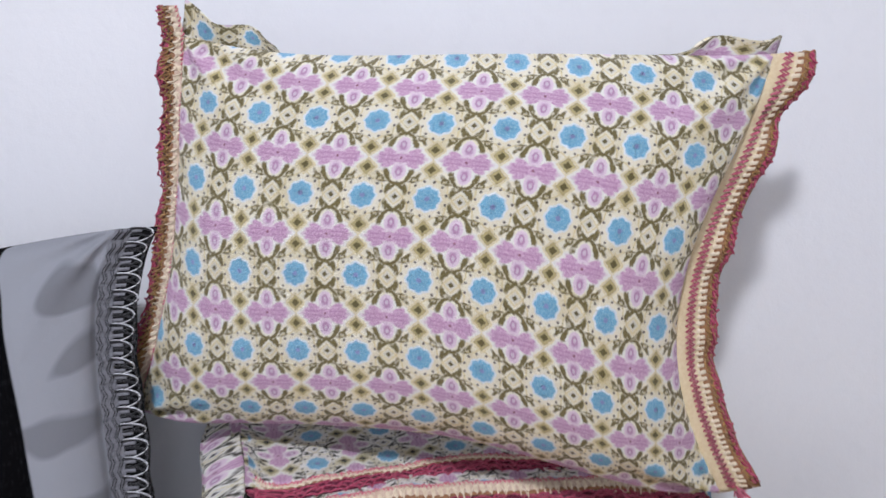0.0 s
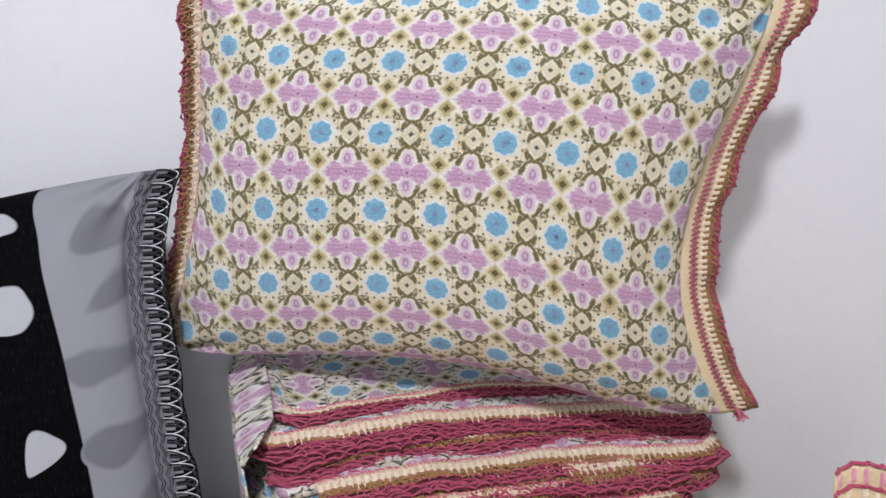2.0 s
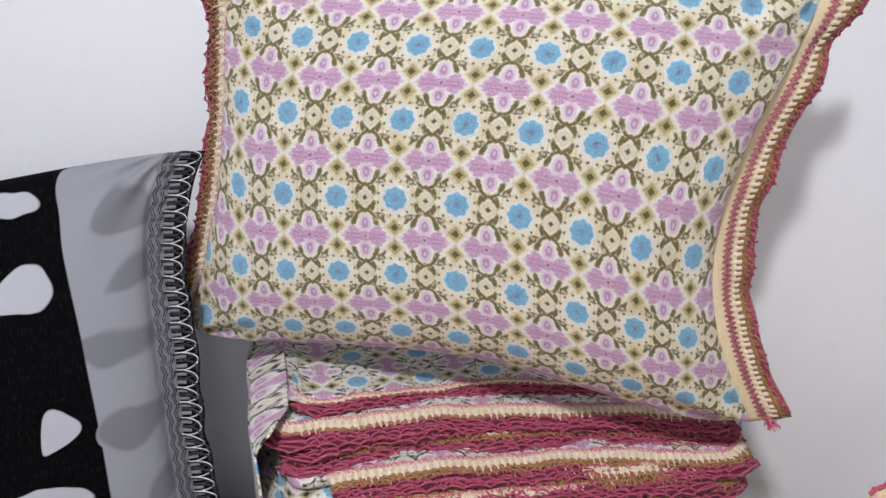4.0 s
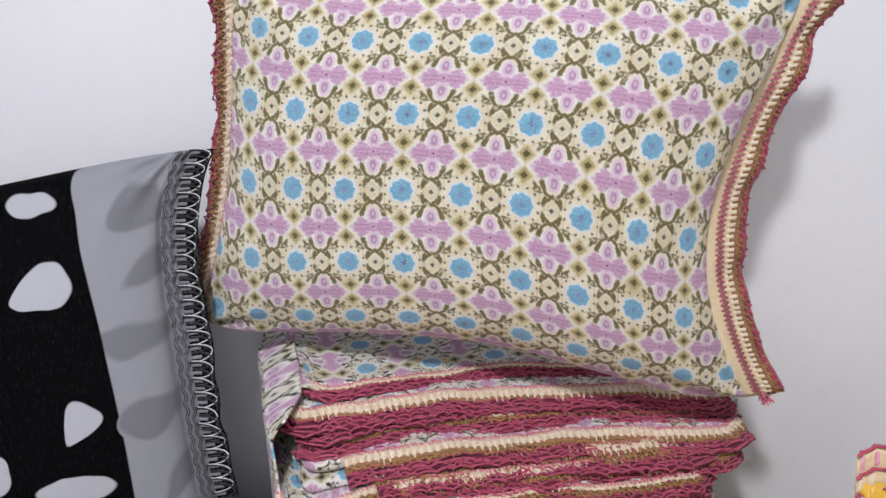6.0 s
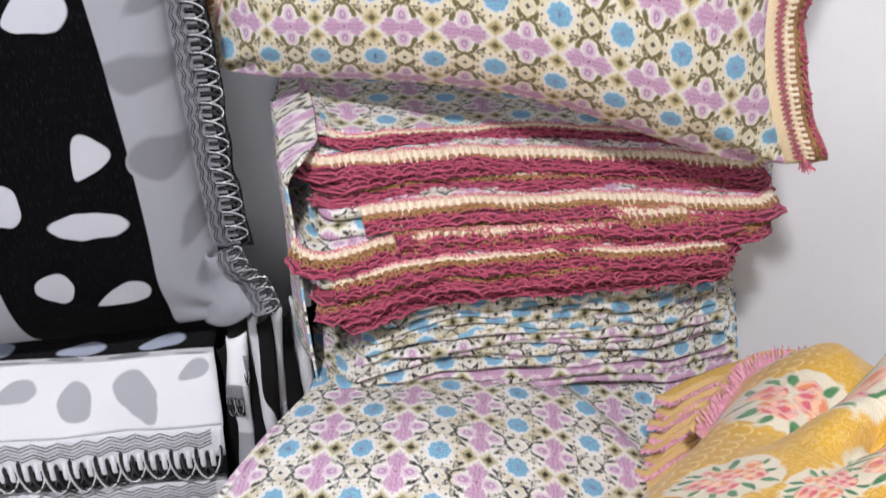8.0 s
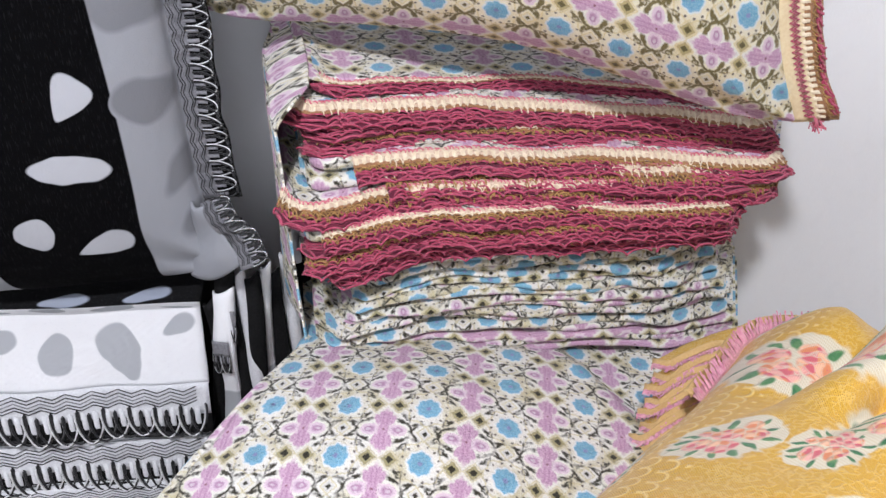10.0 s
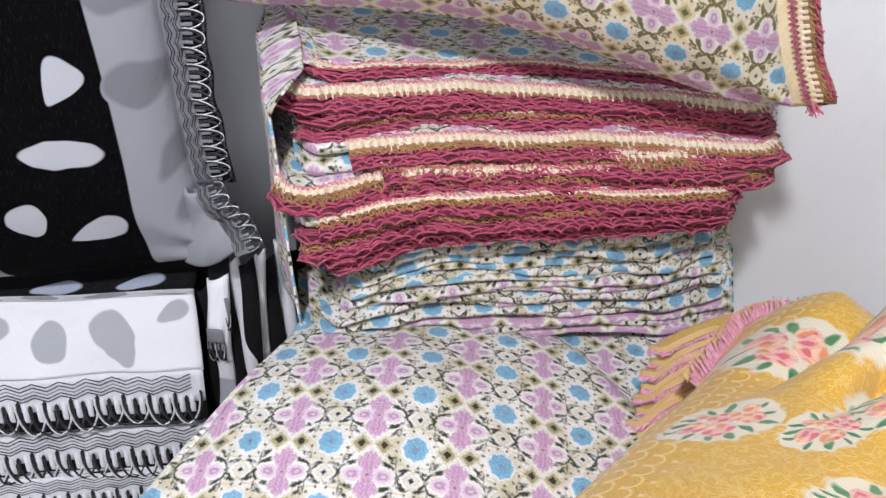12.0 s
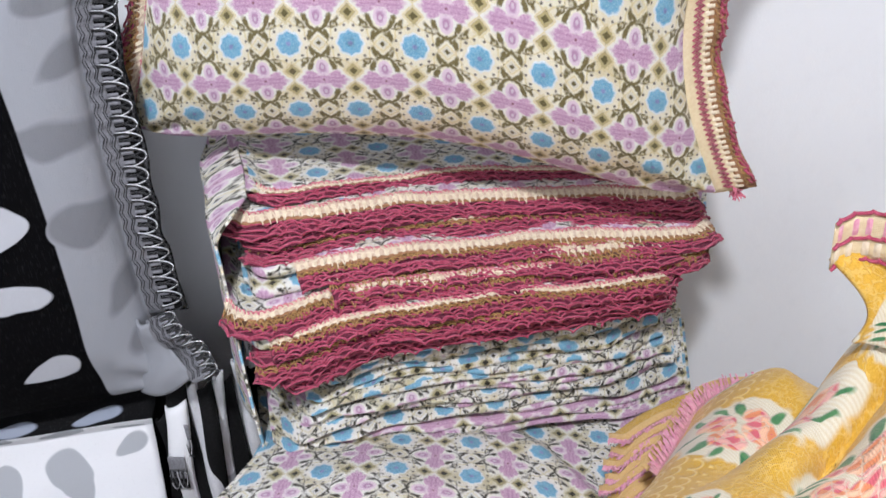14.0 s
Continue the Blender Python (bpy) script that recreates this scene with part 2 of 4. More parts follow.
def thick_sheet(name, P, UV, thick, mat, parent, label=""):
    """A cloth of some thickness from a grid of points P[j, i] (top side) and uv."""
    nv, nu, _ = P.shape
    du, dv = np.gradient(P, axis=1), np.gradient(P, axis=0)
    n = np.cross(du, dv)
    n /= np.linalg.norm(n, axis=2, keepdims=True) + 1e-9
    Q = P - n * thick
    verts = np.concatenate([P.reshape(-1, 3), Q.reshape(-1, 3)])
    uvs = np.concatenate([UV.reshape(-1, 2)] * 2)
    k = nu * nv
    faces = grid_faces(nu, nv) + grid_faces(nu, nv, k, True)
    rim = [i for i in range(nu)] + [j * nu + nu - 1 for j in range(1, nv)] + [(nv - 1) * nu + i for i in range(nu - 2, -1, -1)] + [j * nu for j in range(nv - 2, 0, -1)]
    for a, b in zip(rim, rim[1:] + rim[:1]):
        faces.append((a, k + a, k + b, b))
    return mesh_ob(name, verts, faces, mat, parent, label, uvs)


def box_bm(name, lo, hi, mat, parent=None, label="", bevel=0.0):
    bm = bmesh.new()
    bmesh.ops.create_cube(bm, size=1)
    lo, hi = Vector(lo), Vector(hi)
    for p in bm.verts:
        p.co = Vector(((lo[k] + hi[k]) / 2 + p.co[k] * (hi[k] - lo[k]) for k in range(3)))
    if bevel:
        bmesh.ops.bevel(bm, geom=bm.edges[:], offset=bevel, segments=2, affect="EDGES")
    me = bpy.data.meshes.new(name)
    bm.to_mesh(me)
    bm.free()
    me.materials.append(mat)
    ob = new(name, me)
    if parent is not None:
        ob.parent = parent
    return tagged(ob, label) if label else ob


def ease(q):
    q = min(1.0, max(0.0, q))
    return q * q * (3 - 2 * q)


def nz(x, y, z=0.0):
    return noise.noise(Vector((x, y, z)))


def nzv(A, f, seed=0.0):
    """Noise over an array of points."""
    flat = np.asarray(A).reshape(-1, 3)
    out = np.array([noise.noise(Vector((p[0] * f + seed, p[1] * f + 3.1 * seed, p[2] * f))) for p in flat])
    return out.reshape(np.asarray(A).shape[:-1])


class Seam:
    """A line in space with, at each place, a way outwards (across the braid) and a way to the face."""

    def __init__(self, P, D, N):
        self.P, self.D, self.N = (np.asarray(a, float) for a in (P, D, N))
        step = np.linalg.norm(np.diff(self.P, axis=0), axis=1)
        self.s = np.r_[0, np.cumsum(step)]
        self.length = self.s[-1]

    def at(self, s, w, h):
        """Points at the lengths s, w metres outwards and h metres proud."""
        s, w, h = np.broadcast_arrays(np.asarray(s, float), w, h)
        c = [np.stack([np.interp(s, self.s, A[:, k]) for k in range(3)], -1) for A in (self.P, self.D, self.N)]
        return c[0] + c[1] * w[..., None] + c[2] * h[..., None]


def tube(paths, r, sides=5):
    """Verts and faces of round cords along the given point rows."""
    verts, faces = [], []
    for P in paths:
        P = np.asarray(P)
        T = np.gradient(P, axis=0)
        T /= np.linalg.norm(T, axis=1, keepdims=True) + 1e-12
        ref = np.where(np.abs(T[:, 2:3]) > 0.9, np.array([[1.0, 0, 0]]), np.array([[0, 0, 1.0]]))
        A = np.cross(T, ref)
        A /= np.linalg.norm(A, axis=1, keepdims=True) + 1e-12
        B = np.cross(T, A)
        base = len(verts)
        ang = np.arange(sides) * 2 * math.pi / sides
        ring = P[:, None] + r * (A[:, None] * np.cos(ang)[None, :, None] + B[:, None] * np.sin(ang)[None, :, None])
        verts.extend(ring.reshape(-1, 3).tolist())
        n = len(P)
        for i in range(n - 1):
            for k in range(sides):
                a, b = base + i * sides + k, base + i * sides + (k + 1) % sides
                faces.append((a, b, b + sides, a + sides))
    return verts, faces


def cord(name, paths, r, mat, parent, label="", sides=5):
    """Each strand is a part of its own; many short threads stay one part."""
    if len(paths) > 12:
        v, f = tube(paths, r, sides)
        return tagged(mesh_ob(name, v, f, mat, parent, label, np.zeros((len(v), 2)) + 0.01), kind="stuff")
    for path in paths:
        v, f = tube([path], r, sides)
        mesh_ob(name, v, f, mat, parent, label, np.zeros((len(v), 2)) + 0.01)


def strip(name, seam, w0, w1, h, mat, parent, label="", thick=0.0012, wave=0.0):
    n = max(8, int(seam.length / 0.006))
    s = np.linspace(0, seam.length, n)
    ws = np.linspace(w0, w1, 5)
    rows = [seam.at(s, w, h + wave * np.sin(s * 70 + k)) for k, w in enumerate(ws)]
    P = np.stack(rows)
    UV = np.stack([np.stack([s, np.full(n, w)], -1) for w in ws])
    return thick_sheet(name, P, UV, thick, mat, parent, label)


def tufts(name, seam, w0, w1, h, pitch, mat, parent, fill=0.62, seed=0):
    """A row of small padded stitches along the braid."""
    rnd = random.Random(seed)
    verts, faces = [], []
    n = int(seam.length / pitch)
    for k in range(n):
        s0 = (k + 0.5) * pitch + rnd.uniform(-0.1, 0.1) * pitch
        half = fill * pitch / 2
        a, b = w0 + rnd.uniform(-0.0006, 0.0006), w1 + rnd.uniform(-0.0006, 0.0006)
        base = len(verts)
        prof = [(-1, 0, 0), (-0.6, 0, 0.8), (0.6, 0, 0.8), (1, 0, 0)]
        rows = [(a, 0.0), (a + 0.2 * (b - a), 1.0), (a + 0.8 * (b - a), 1.0), (b, 0.0)]
        for w, up in rows:
            for ps, _, ph in prof:
                p = seam.at([s0 + ps * half], w, h * (0.15 + 0.85 * up * ph) + 0.0006)[0]
                verts.append(p)
        faces += grid_faces(4, 4, base)
    return tagged(mesh_ob(name, verts, faces, mat, parent, "", np.zeros((len(verts), 2)) + 0.01), kind="stuff")


def scallops(seam, w0, depth, pitch, h, seed=0, phase=0.0):
    """The line of a looped cord along the braid's outer edge."""
    n = int(seam.length / pitch)
    q = np.linspace(0, n, n * 10 + 1)
    rr = np.random.RandomState(seed)
    amp = 1 + 0.5 * np.interp(q, np.arange(n + 1), rr.uniform(-1, 1, n + 1))
    drift = 0.45 * depth * np.interp(q, np.arange(n + 1), rr.uniform(-1, 1, n + 1))
    out = 0.5 - 0.5 * np.cos((q + phase) * 2 * math.pi)
    s = (q + 0.16 * np.sin((q + phase) * 2 * math.pi) + 0.4 * np.interp(q, np.arange(n + 1), rr.uniform(-1, 1, n + 1))) * pitch
    return seam.at(s.clip(0, seam.length), w0 + depth * out * amp + drift, h + 0.0009 * np.sin((q + phase) * 2 * math.pi))


def pink_trim(parent, seam, width=0.045, seed=0, zig=True):
    """Braided border: cream band, pink zigzag, cream stitches, brown band and rose loops."""
    k = width / 0.045
    band = strip("trim_band", seam, -0.004, 0.034 * k, 0.0012, CREAMBAND, parent, "cream woven braid border")
    strip("trim_backing", seam, 0.030 * k, 0.0435 * k, 0.0002, BROWNBAND, parent, "brown braid backing")
    if zig:
        n = int(seam.length / 0.0032)
        s = np.arange(n) * 0.0032
        for off in (0.0, 0.0045):
            w = 0.010 * k + off + 0.0052 * k * (np.arange(n) % 2)
            cord("zigzag_stitch", [seam.at(s, w, 0.0022)], 0.0014, PINKYARN, band, "pink zigzag embroidery", 4)
    strip("stitch_backing", seam, 0.0245 * k, 0.0335 * k, 0.0018, BROWNBAND, band, "brown ground between stitches")
    tufts("stitching", seam, 0.0215 * k, 0.031 * k, 0.0026, 0.0074, CREAM, band, 0.72, seed)
    cord("loop_cord", [scallops(seam, 0.031 * k, 0.008, 0.0088, 0.0014, seed), scallops(seam, 0.032 * k, 0.006, 0.0088, 0.0020, seed + 3, 0.5)], 0.0009, BROWN, parent, "brown gold looped cord", 4)
    cord("scallop_cord", [scallops(seam, 0.0375 * k, 0.0045, 0.0125, 0.0008, seed + 1), scallops(seam, 0.0365 * k, 0.004, 0.0125, 0.0016, seed + 5, 0.5), scallops(seam, 0.0405 * k, 0.0035, 0.0125, 0.0004, seed + 6, 0.5)], 0.0013, ROSE, parent, "rose scalloped edging cord", 4)


def lace_trim(parent, seam, width=0.034, seed=0, pitch=0.0155, thickness=1.0, bandmat=None, folds=0.0, backing=True):
    """Black and silver braid: grey zigzag band and silver loops over a black edge."""
    k = width / 0.04 * thickness
    if backing:
        strip("trim_backing", seam, width * 0.40, width * 1.02, 0.0002, BLACKCLOTH, parent, "black braid backing")
    pale = bandmat is WHITEBAND
    band = strip("trim_band", seam, -0.003, width * (0.58 if pale else 0.42), 0.0012, bandmat or GREYBRAID, parent, "pale grey woven braid band" if pale else "grey woven braid band", wave=folds)
    n = int(seam.length / (pitch / 4))
    s = np.arange(n) * (pitch / 4)
    for off, mat in ((0.02, BLACKCORD), (0.09, BLACKCORD), (0.16, GREYBRAID), (0.23, BLACKCORD), (0.29, BLACKCORD)):
        w = width * off + width * 0.09 * (0.5 + 0.5 * np.sin(np.arange(n) * math.pi / 2))
        cord("zigzag_stitch", [seam.at(s, w, 0.002 * k + folds)], 0.0006 * k, mat, band, "", 4)
    tufts("stitching", seam, width * 0.40, width * (0.80 if pale else 0.68), 0.003 * k, pitch * 0.5, bandmat or GREYBRAID, band, 0.45, seed)
    m = int(seam.length / pitch)
    q = np.linspace(0, m, m * 14 + 1)
    rr = np.random.RandomState(seed)
    amp = 1 + 0.12 * np.interp(q, np.arange(m + 1), rr.uniform(-1, 1, m + 1))
    for o, r, mat, lo in ((0.0, 0.0009 if pale else 0.0006, SILVER, 0.42), (0.07, 0.0012, BLACKCORD, 0.36), (0.5, 0.0011, BLACKCORD, 0.44)):
        s = (q + o) * pitch - 0.22 * pitch * np.sin(q * 2 * math.pi)
        w = width * lo + width * (1.0 - lo) * amp * (0.5 - 0.5 * np.cos(q * 2 * math.pi))
        keep = (s > 0) & (s < seam.length)
        cord("loop_cord", [seam.at(s[keep], w[keep], 0.003 * k + 0.001 * np.sin(q[keep] * 2 * math.pi) + (0.001 if mat is SILVER else 0))], r * k, mat, parent, "silver looped cord" if mat is SILVER else "black looped cord", 5)
    cord("edge_cord", [scallops(seam, width * 0.93, width * 0.07, pitch * 0.5, 0.001, seed + 2)], 0.0010 * k, BLACKCORD, parent, "black edging cord", 4)


# ---- setting ----
def wall_piece(name, lo, hi, label):
    return tagged(box_bm(name, lo, hi, WALLPAINT), label, "wall", kind="structure")


wall_piece("wall_north", (XW, WALL, FLOOR), (XE, WALL + 0.15, TOP), "smooth white painted wall behind the pillows")
wall_piece("wall_east", (XE, YS, FLOOR), (XE + 0.15, WALL + 0.15, TOP), "plain white painted side wall")
wall_piece("wall_west", (XW - 0.15, YS, FLOOR), (XW, WALL, TOP), "plain white painted side wall")
# unseen wall; its opening is invented to go with the fill light
wall_south = thing("wall_south", "unseen white wall with an opening added behind the fill light", "wall", kind="structure")
wx0, wx1, wz0, wz1 = 0.45, 1.05, 0.95, 1.95
for nm, lo, hi in (("wall_below", (XW, YS - 0.15, FLOOR), (XE, YS, wz0)), ("wall_above", (XW, YS - 0.15, wz1), (XE, YS, TOP)), ("wall_side", (XW, YS - 0.15, wz0), (wx0, YS, wz1)), ("wall_side", (wx1, YS - 0.15, wz0), (XE, YS, wz1))):
    box_bm(nm, lo, hi, WALLPAINT, wall_south)
FLOORMAT = plain_cloth("pale_floor", (0.42, 0.38, 0.33), (0.5, 0.46, 0.4), 30, 0.5)
tagged(box_bm("floor", (XW, YS, FLOOR - 0.1), (XE, WALL, FLOOR), FLOORMAT), "plain pale floor", "floor", kind="structure")
tagged(box_bm("ceiling", (XW, YS, TOP), (XE, WALL, TOP + 0.1), WALLPAINT), "white ceiling", "ceiling", kind="structure")


LAMP_GLASS = bpy.data.materials.new("opal_glass")
LAMP_GLASS.use_nodes = True
LAMP_GLASS.node_tree.nodes["Principled BSDF"].inputs["Emission Color"].default_value = (0.98, 0.98, 1.0, 1)
LAMP_GLASS.node_tree.nodes["Principled BSDF"].inputs["Emission Strength"].default_value = 6.0
cl = thing("ceiling_light", "square white ceiling light with opal panel", "ceiling light")
box_bm("frame", (LAMP_X - 0.21, LAMP_Y - 0.21, TOP - 0.06), (LAMP_X + 0.21, LAMP_Y + 0.21, TOP), WALLPAINT, cl, "", 0.006)
box_bm("diffuser", (LAMP_X - 0.185, LAMP_Y - 0.185, TOP - 0.075), (LAMP_X + 0.185, LAMP_Y + 0.185, TOP - 0.061), LAMP_GLASS, cl, "opal panel", 0.004)


# ---- pillows ----
def smooth_edge(points, n, order=4):
    """A smooth line through or near a few control points, at n steps of its parameter."""
    p = np.array(points, float)
    d = np.r_[0, np.cumsum(np.linalg.norm(np.diff(p, axis=0), axis=1))]
    d /= d[-1]
    w = np.ones(len(d))
    w[0] = w[-1] = 8
    q = np.linspace(0, 1, n)
    q = 0.5 + 0.5 * ((2 * q - 1) * 0.45 + np.sin((2 * q - 1) * math.pi / 2) * 0.55)
    return np.stack([np.polyval(np.polyfit(d, p[:, k], min(order, len(d) - 1), w=w), q) for k in range(3)], -1)


def pillow_grid(edges, bulge, centre, nu=110, nv=84, sgn=1.0, front=(0, -1, 0), wrinkle=0.004, seed=0.0, power=0.55):
    """A stuffed case spanned between its four edge lines: left and right upwards, bottom and top to the right."""
    q = np.linspace(-1, 1, nu), np.linspace(-1, 1, nv)
    q = [k * 0.45 + np.sin(k * math.pi / 2) * 0.55 for k in q]
    s, t = np.meshgrid(*q)
    a, b = ((s + 1) / 2)[..., None], ((t + 1) / 2)[..., None]
    Lf, Rt = (smooth_edge(e, nv)[:, None] for e in edges[:2])
    Bo, To = (smooth_edge(e, nu)[None] for e in edges[2:])
    bl, br, tl, tr = Bo[:, :1], Bo[:, -1:], To[:, :1], To[:, -1:]
    P = (1 - a) * Lf + a * Rt + (1 - b) * Bo + b * To - ((1 - a) * (1 - b) * bl + a * (1 - b) * br + (1 - a) * b * tl + a * b * tr)
    n = np.array(front, float)
    cs, ct = centre
    sc = np.where(s < cs, (s - cs) / (1 + cs), (s - cs) / (1 - cs))
    tc = np.where(t < ct, (t - ct) / (1 + ct), (t - ct) / (1 - ct))
    f = (np.clip(1 - np.abs(sc) ** 2.4, 0, 1) * np.clip(1 - np.abs(tc) ** 2.4, 0, 1)) ** power
    P = P + (sgn * bulge * f)[..., None] * n
    w = nzv(np.stack([s * 2.2, t * 2.2, s * 0], -1), 1.0, seed) * wrinkle * (1.3 - f)
    w = w + nzv(np.stack([s * 7, t * 4, s * 0], -1), 1.0, seed + 2) * wrinkle * 0.5 * (1.2 - f)
    rad = np.abs(s) ** 2.5 * np.abs(t) ** 2.5
    w = w + 0.010 * rad * np.sin(9 * np.arctan2(1.02 - np.abs(t), 1.02 - np.abs(s)))
    P = P + (sgn * w * np.clip(f * 7, 0, 1))[..., None] * n
    return P, s, t


def pillow(name, label, group, edges, bulge, centre, mat, uvmap, front=(0, -1, 0), seed=0.0, back=0.06, power=0.55):
    top = thing(name, label, "pillow", group)
    P, s, t = pillow_grid(edges, bulge, centre, front=front, seed=seed, power=power)
    Q, _, _ = pillow_grid(edges, back, centre, sgn=-1.0, front=front, seed=seed + 5)
    nv, nu, _ = P.shape
    UV = uvmap(P, s, t)
    verts = np.concatenate([P.reshape(-1, 3), Q.reshape(-1, 3)])
    uvs = np.concatenate([UV.reshape(-1, 2), UV.reshape(-1, 2)])
    k = nu * nv
    faces = grid_faces(nu, nv) + grid_faces(nu, nv, k, True)
    rim = [i for i in range(nu)] + [j * nu + nu - 1 for j in range(1, nv)] + [(nv - 1) * nu + i for i in range(nu - 2, -1, -1)] + [j * nu for j in range(nv - 2, 0, -1)]
    for a, b in zip(rim, rim[1:] + rim[:1]):
        faces.append((a, k + a, k + b, b))
    mesh_ob("cover", verts, faces, mat, top, "", uvs)
    return top, P, s, t


UV_U = [3.864, 4.5, 0.425, 0.073, -0.194, 0.129, 0.138, -0.058, 0.697, -0.271]
UV_V = [1.932, 0.102, 2.708, 0.269, 0.209, 0.149, 0.052, -0.171, -0.005, 0.288]


def cubic(s, t):
    return [s ** 0, s, t, s * s, s * t, t * t, s ** 3, s * s * t, s * t * t, t ** 3]


def floral_uv(P, s, t):
    """The pattern's columns and rows over the case: level in the middle, drawn in at the seams."""
    f = cubic(s, t)
    u, v = sum(c * k for c, k in zip(UV_U, f)), sum(c * k for c, k in zip(UV_V, f))
    return np.stack([(u + 10) * MOTIF_W, (v + 10) * MOTIF_H], -1)


FLORAL_EDGES = [
    [(-0.393, 0.835, 0.425), (-0.343, 0.835, 0.553), (-0.316, 0.84, 0.666), (-0.298, 0.845, 0.798), (-0.289, 0.85, 0.884)],
    [(0.323, 0.755, 0.372), (0.268, 0.76, 0.501), (0.258, 0.765, 0.56), (0.274, 0.775, 0.686), (0.342, 0.80, 0.863)],
    [(-0.393, 0.835, 0.425), (-0.321, 0.825, 0.418), (-0.128, 0.81, 0.435), (0.079, 0.79, 0.41), (0.244, 0.765, 0.381), (0.323, 0.755, 0.372)],
    [(-0.289, 0.85, 0.884), (-0.203, 0.845, 0.866), (0.01, 0.83, 0.862), (0.189, 0.815, 0.862), (0.342, 0.80, 0.863)],
]
fp, FP, fs, ft = pillow("floral_pillow", "plump floral brocade pillow with cream and rose braid borders", "pillows", FLORAL_EDGES, 0.112, (0.15, -0.08), FLORAL, floral_uv)


def edge_seam(P, side, out, face, step=1, wave=0.004, seed=0.0, lift=0.0):
    E = P[:, -1] if side == "right" else P[:, 0]
    E = E[::-1] + np.array(face) * lift
    w = np.array([nz(p[2] * 22 + seed, seed) for p in E])
    D = np.tile(np.array(out, float), (len(E), 1))
    D[:, 1] += w * 0.5
    D /= np.linalg.norm(D, axis=1, keepdims=True)
    N = np.cross(D, np.gradient(E, axis=0))
    N /= np.linalg.norm(N, axis=1, keepdims=True) + 1e-9
    N[(N @ np.array(face)) < 0] *= -1
    return Seam(E + np.array(face) * (w * wave)[:, None], D, N)


rr = np.random.RandomState(14)
start = np.array((0.346, 0.758, 0.372))
cord("tuft", [np.stack([start, start + rr.uniform(-0.006, 0.008, 3), start + np.array((0.003, -0.003, -0.004)) + rr.uniform(-0.007, 0.008, 3)]) for _ in range(26)], 0.0009, PINKYARN, fp, "loose pink thread tuft", 4)
pink_trim(fp, edge_seam(FP, "right", (0.93, 0.28, 0.05), (0, -1, 0), seed=1.0), 0.052, 1)



# ---- black and white cloth ----
def spots(c, rows, u, v, soft=0.0014):
    """Rounded drops printed on cloth: centre, half sizes, turn and taper of each."""
    n1, n2 = c.noise(24, 1, "UV"), c.noise(24, 1, "UV", (1.0, 1.0, 2.0))
    u, v = u + (n1 - 0.5) * 0.016, v + (n2 - 0.5) * 0.016
    d = None
    for cu, cv, a, b, turn, taper in rows:
        k, m = math.cos(radians(turn)), math.sin(radians(turn))
        du, dv = u - cu, v - cv
        p, q = du * k + dv * m, dv * k - du * m
        e = (hyp(p / a, q / ((1.0 + p * (taper / a)).max(0.25) * b)) - 1.0) * min(a, b)
        d = e if d is None else d.min(e)
    return d.inside(soft)


def drop_print():
    """A black stripe with white drops between white panels with grey drops, the whites greyed in colour for dim light;
    across from the stripe's edge.
    """
    c = Cloth("black_and_white_drop_print", 0.9, 0.0, 0.0)
    u, v = c.uv()
    white = [(-0.049, 0.497, 0.030, 0.013, 0, 0), (-0.052, 0.412, 0.034, 0.021, 20, 0.5), (-0.039, 0.266, 0.026, 0.018, 55, 0.5), (-0.056, 0.189, 0.041, 0.016, -5, 0.1),
             (-0.110, 0.111, 0.022, 0.020, 120, 0.3), (-0.043, 0.086, 0.032, 0.016, 18, 0.6), (-0.140, 0.222, 0.022, 0.023, 0, 0.2), (-0.145, 0.36, 0.03, 0.02, 40, 0.4)]
    grey = [(0.064, 0.482, 0.034, 0.022, 30, 0.4), (0.023, 0.344, 0.038, 0.017, -5, 0.3), (0.024, 0.251, 0.026, 0.025, 0, 0), (0.047, 0.165, 0.032, 0.013, 60, 0.3), (0.055, 0.098, 0.024, 0.012, 70, 0), (0.058, 0.415, 0.03, 0.014, 30, 0.4)]
    stripe = ((u + 0.085).abs() - 0.085)
    notch = hyp(u - 0.016, v - 0.251) - 0.020
    dark = stripe.inside(0.0016) * (1.0 - notch.inside(0.0016))
    fine = c.noise(700, 2, "UV", (1, 0.15, 1))
    # whites of panels and drops are darkened to paint in weaker light at the left
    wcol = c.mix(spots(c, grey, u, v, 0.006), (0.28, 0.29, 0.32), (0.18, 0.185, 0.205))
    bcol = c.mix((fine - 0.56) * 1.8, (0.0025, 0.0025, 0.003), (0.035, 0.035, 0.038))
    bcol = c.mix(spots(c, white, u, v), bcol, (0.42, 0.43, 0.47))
    c.set("Base Color", c.mix(dark, wcol, bcol))
    c.set("Specular IOR Level", 0.03)
    c.bump(c.noise(900, 2, "UV") * 0.5 + c.noise(45, 4) * 1.5, 0.0014)
    return c.mat


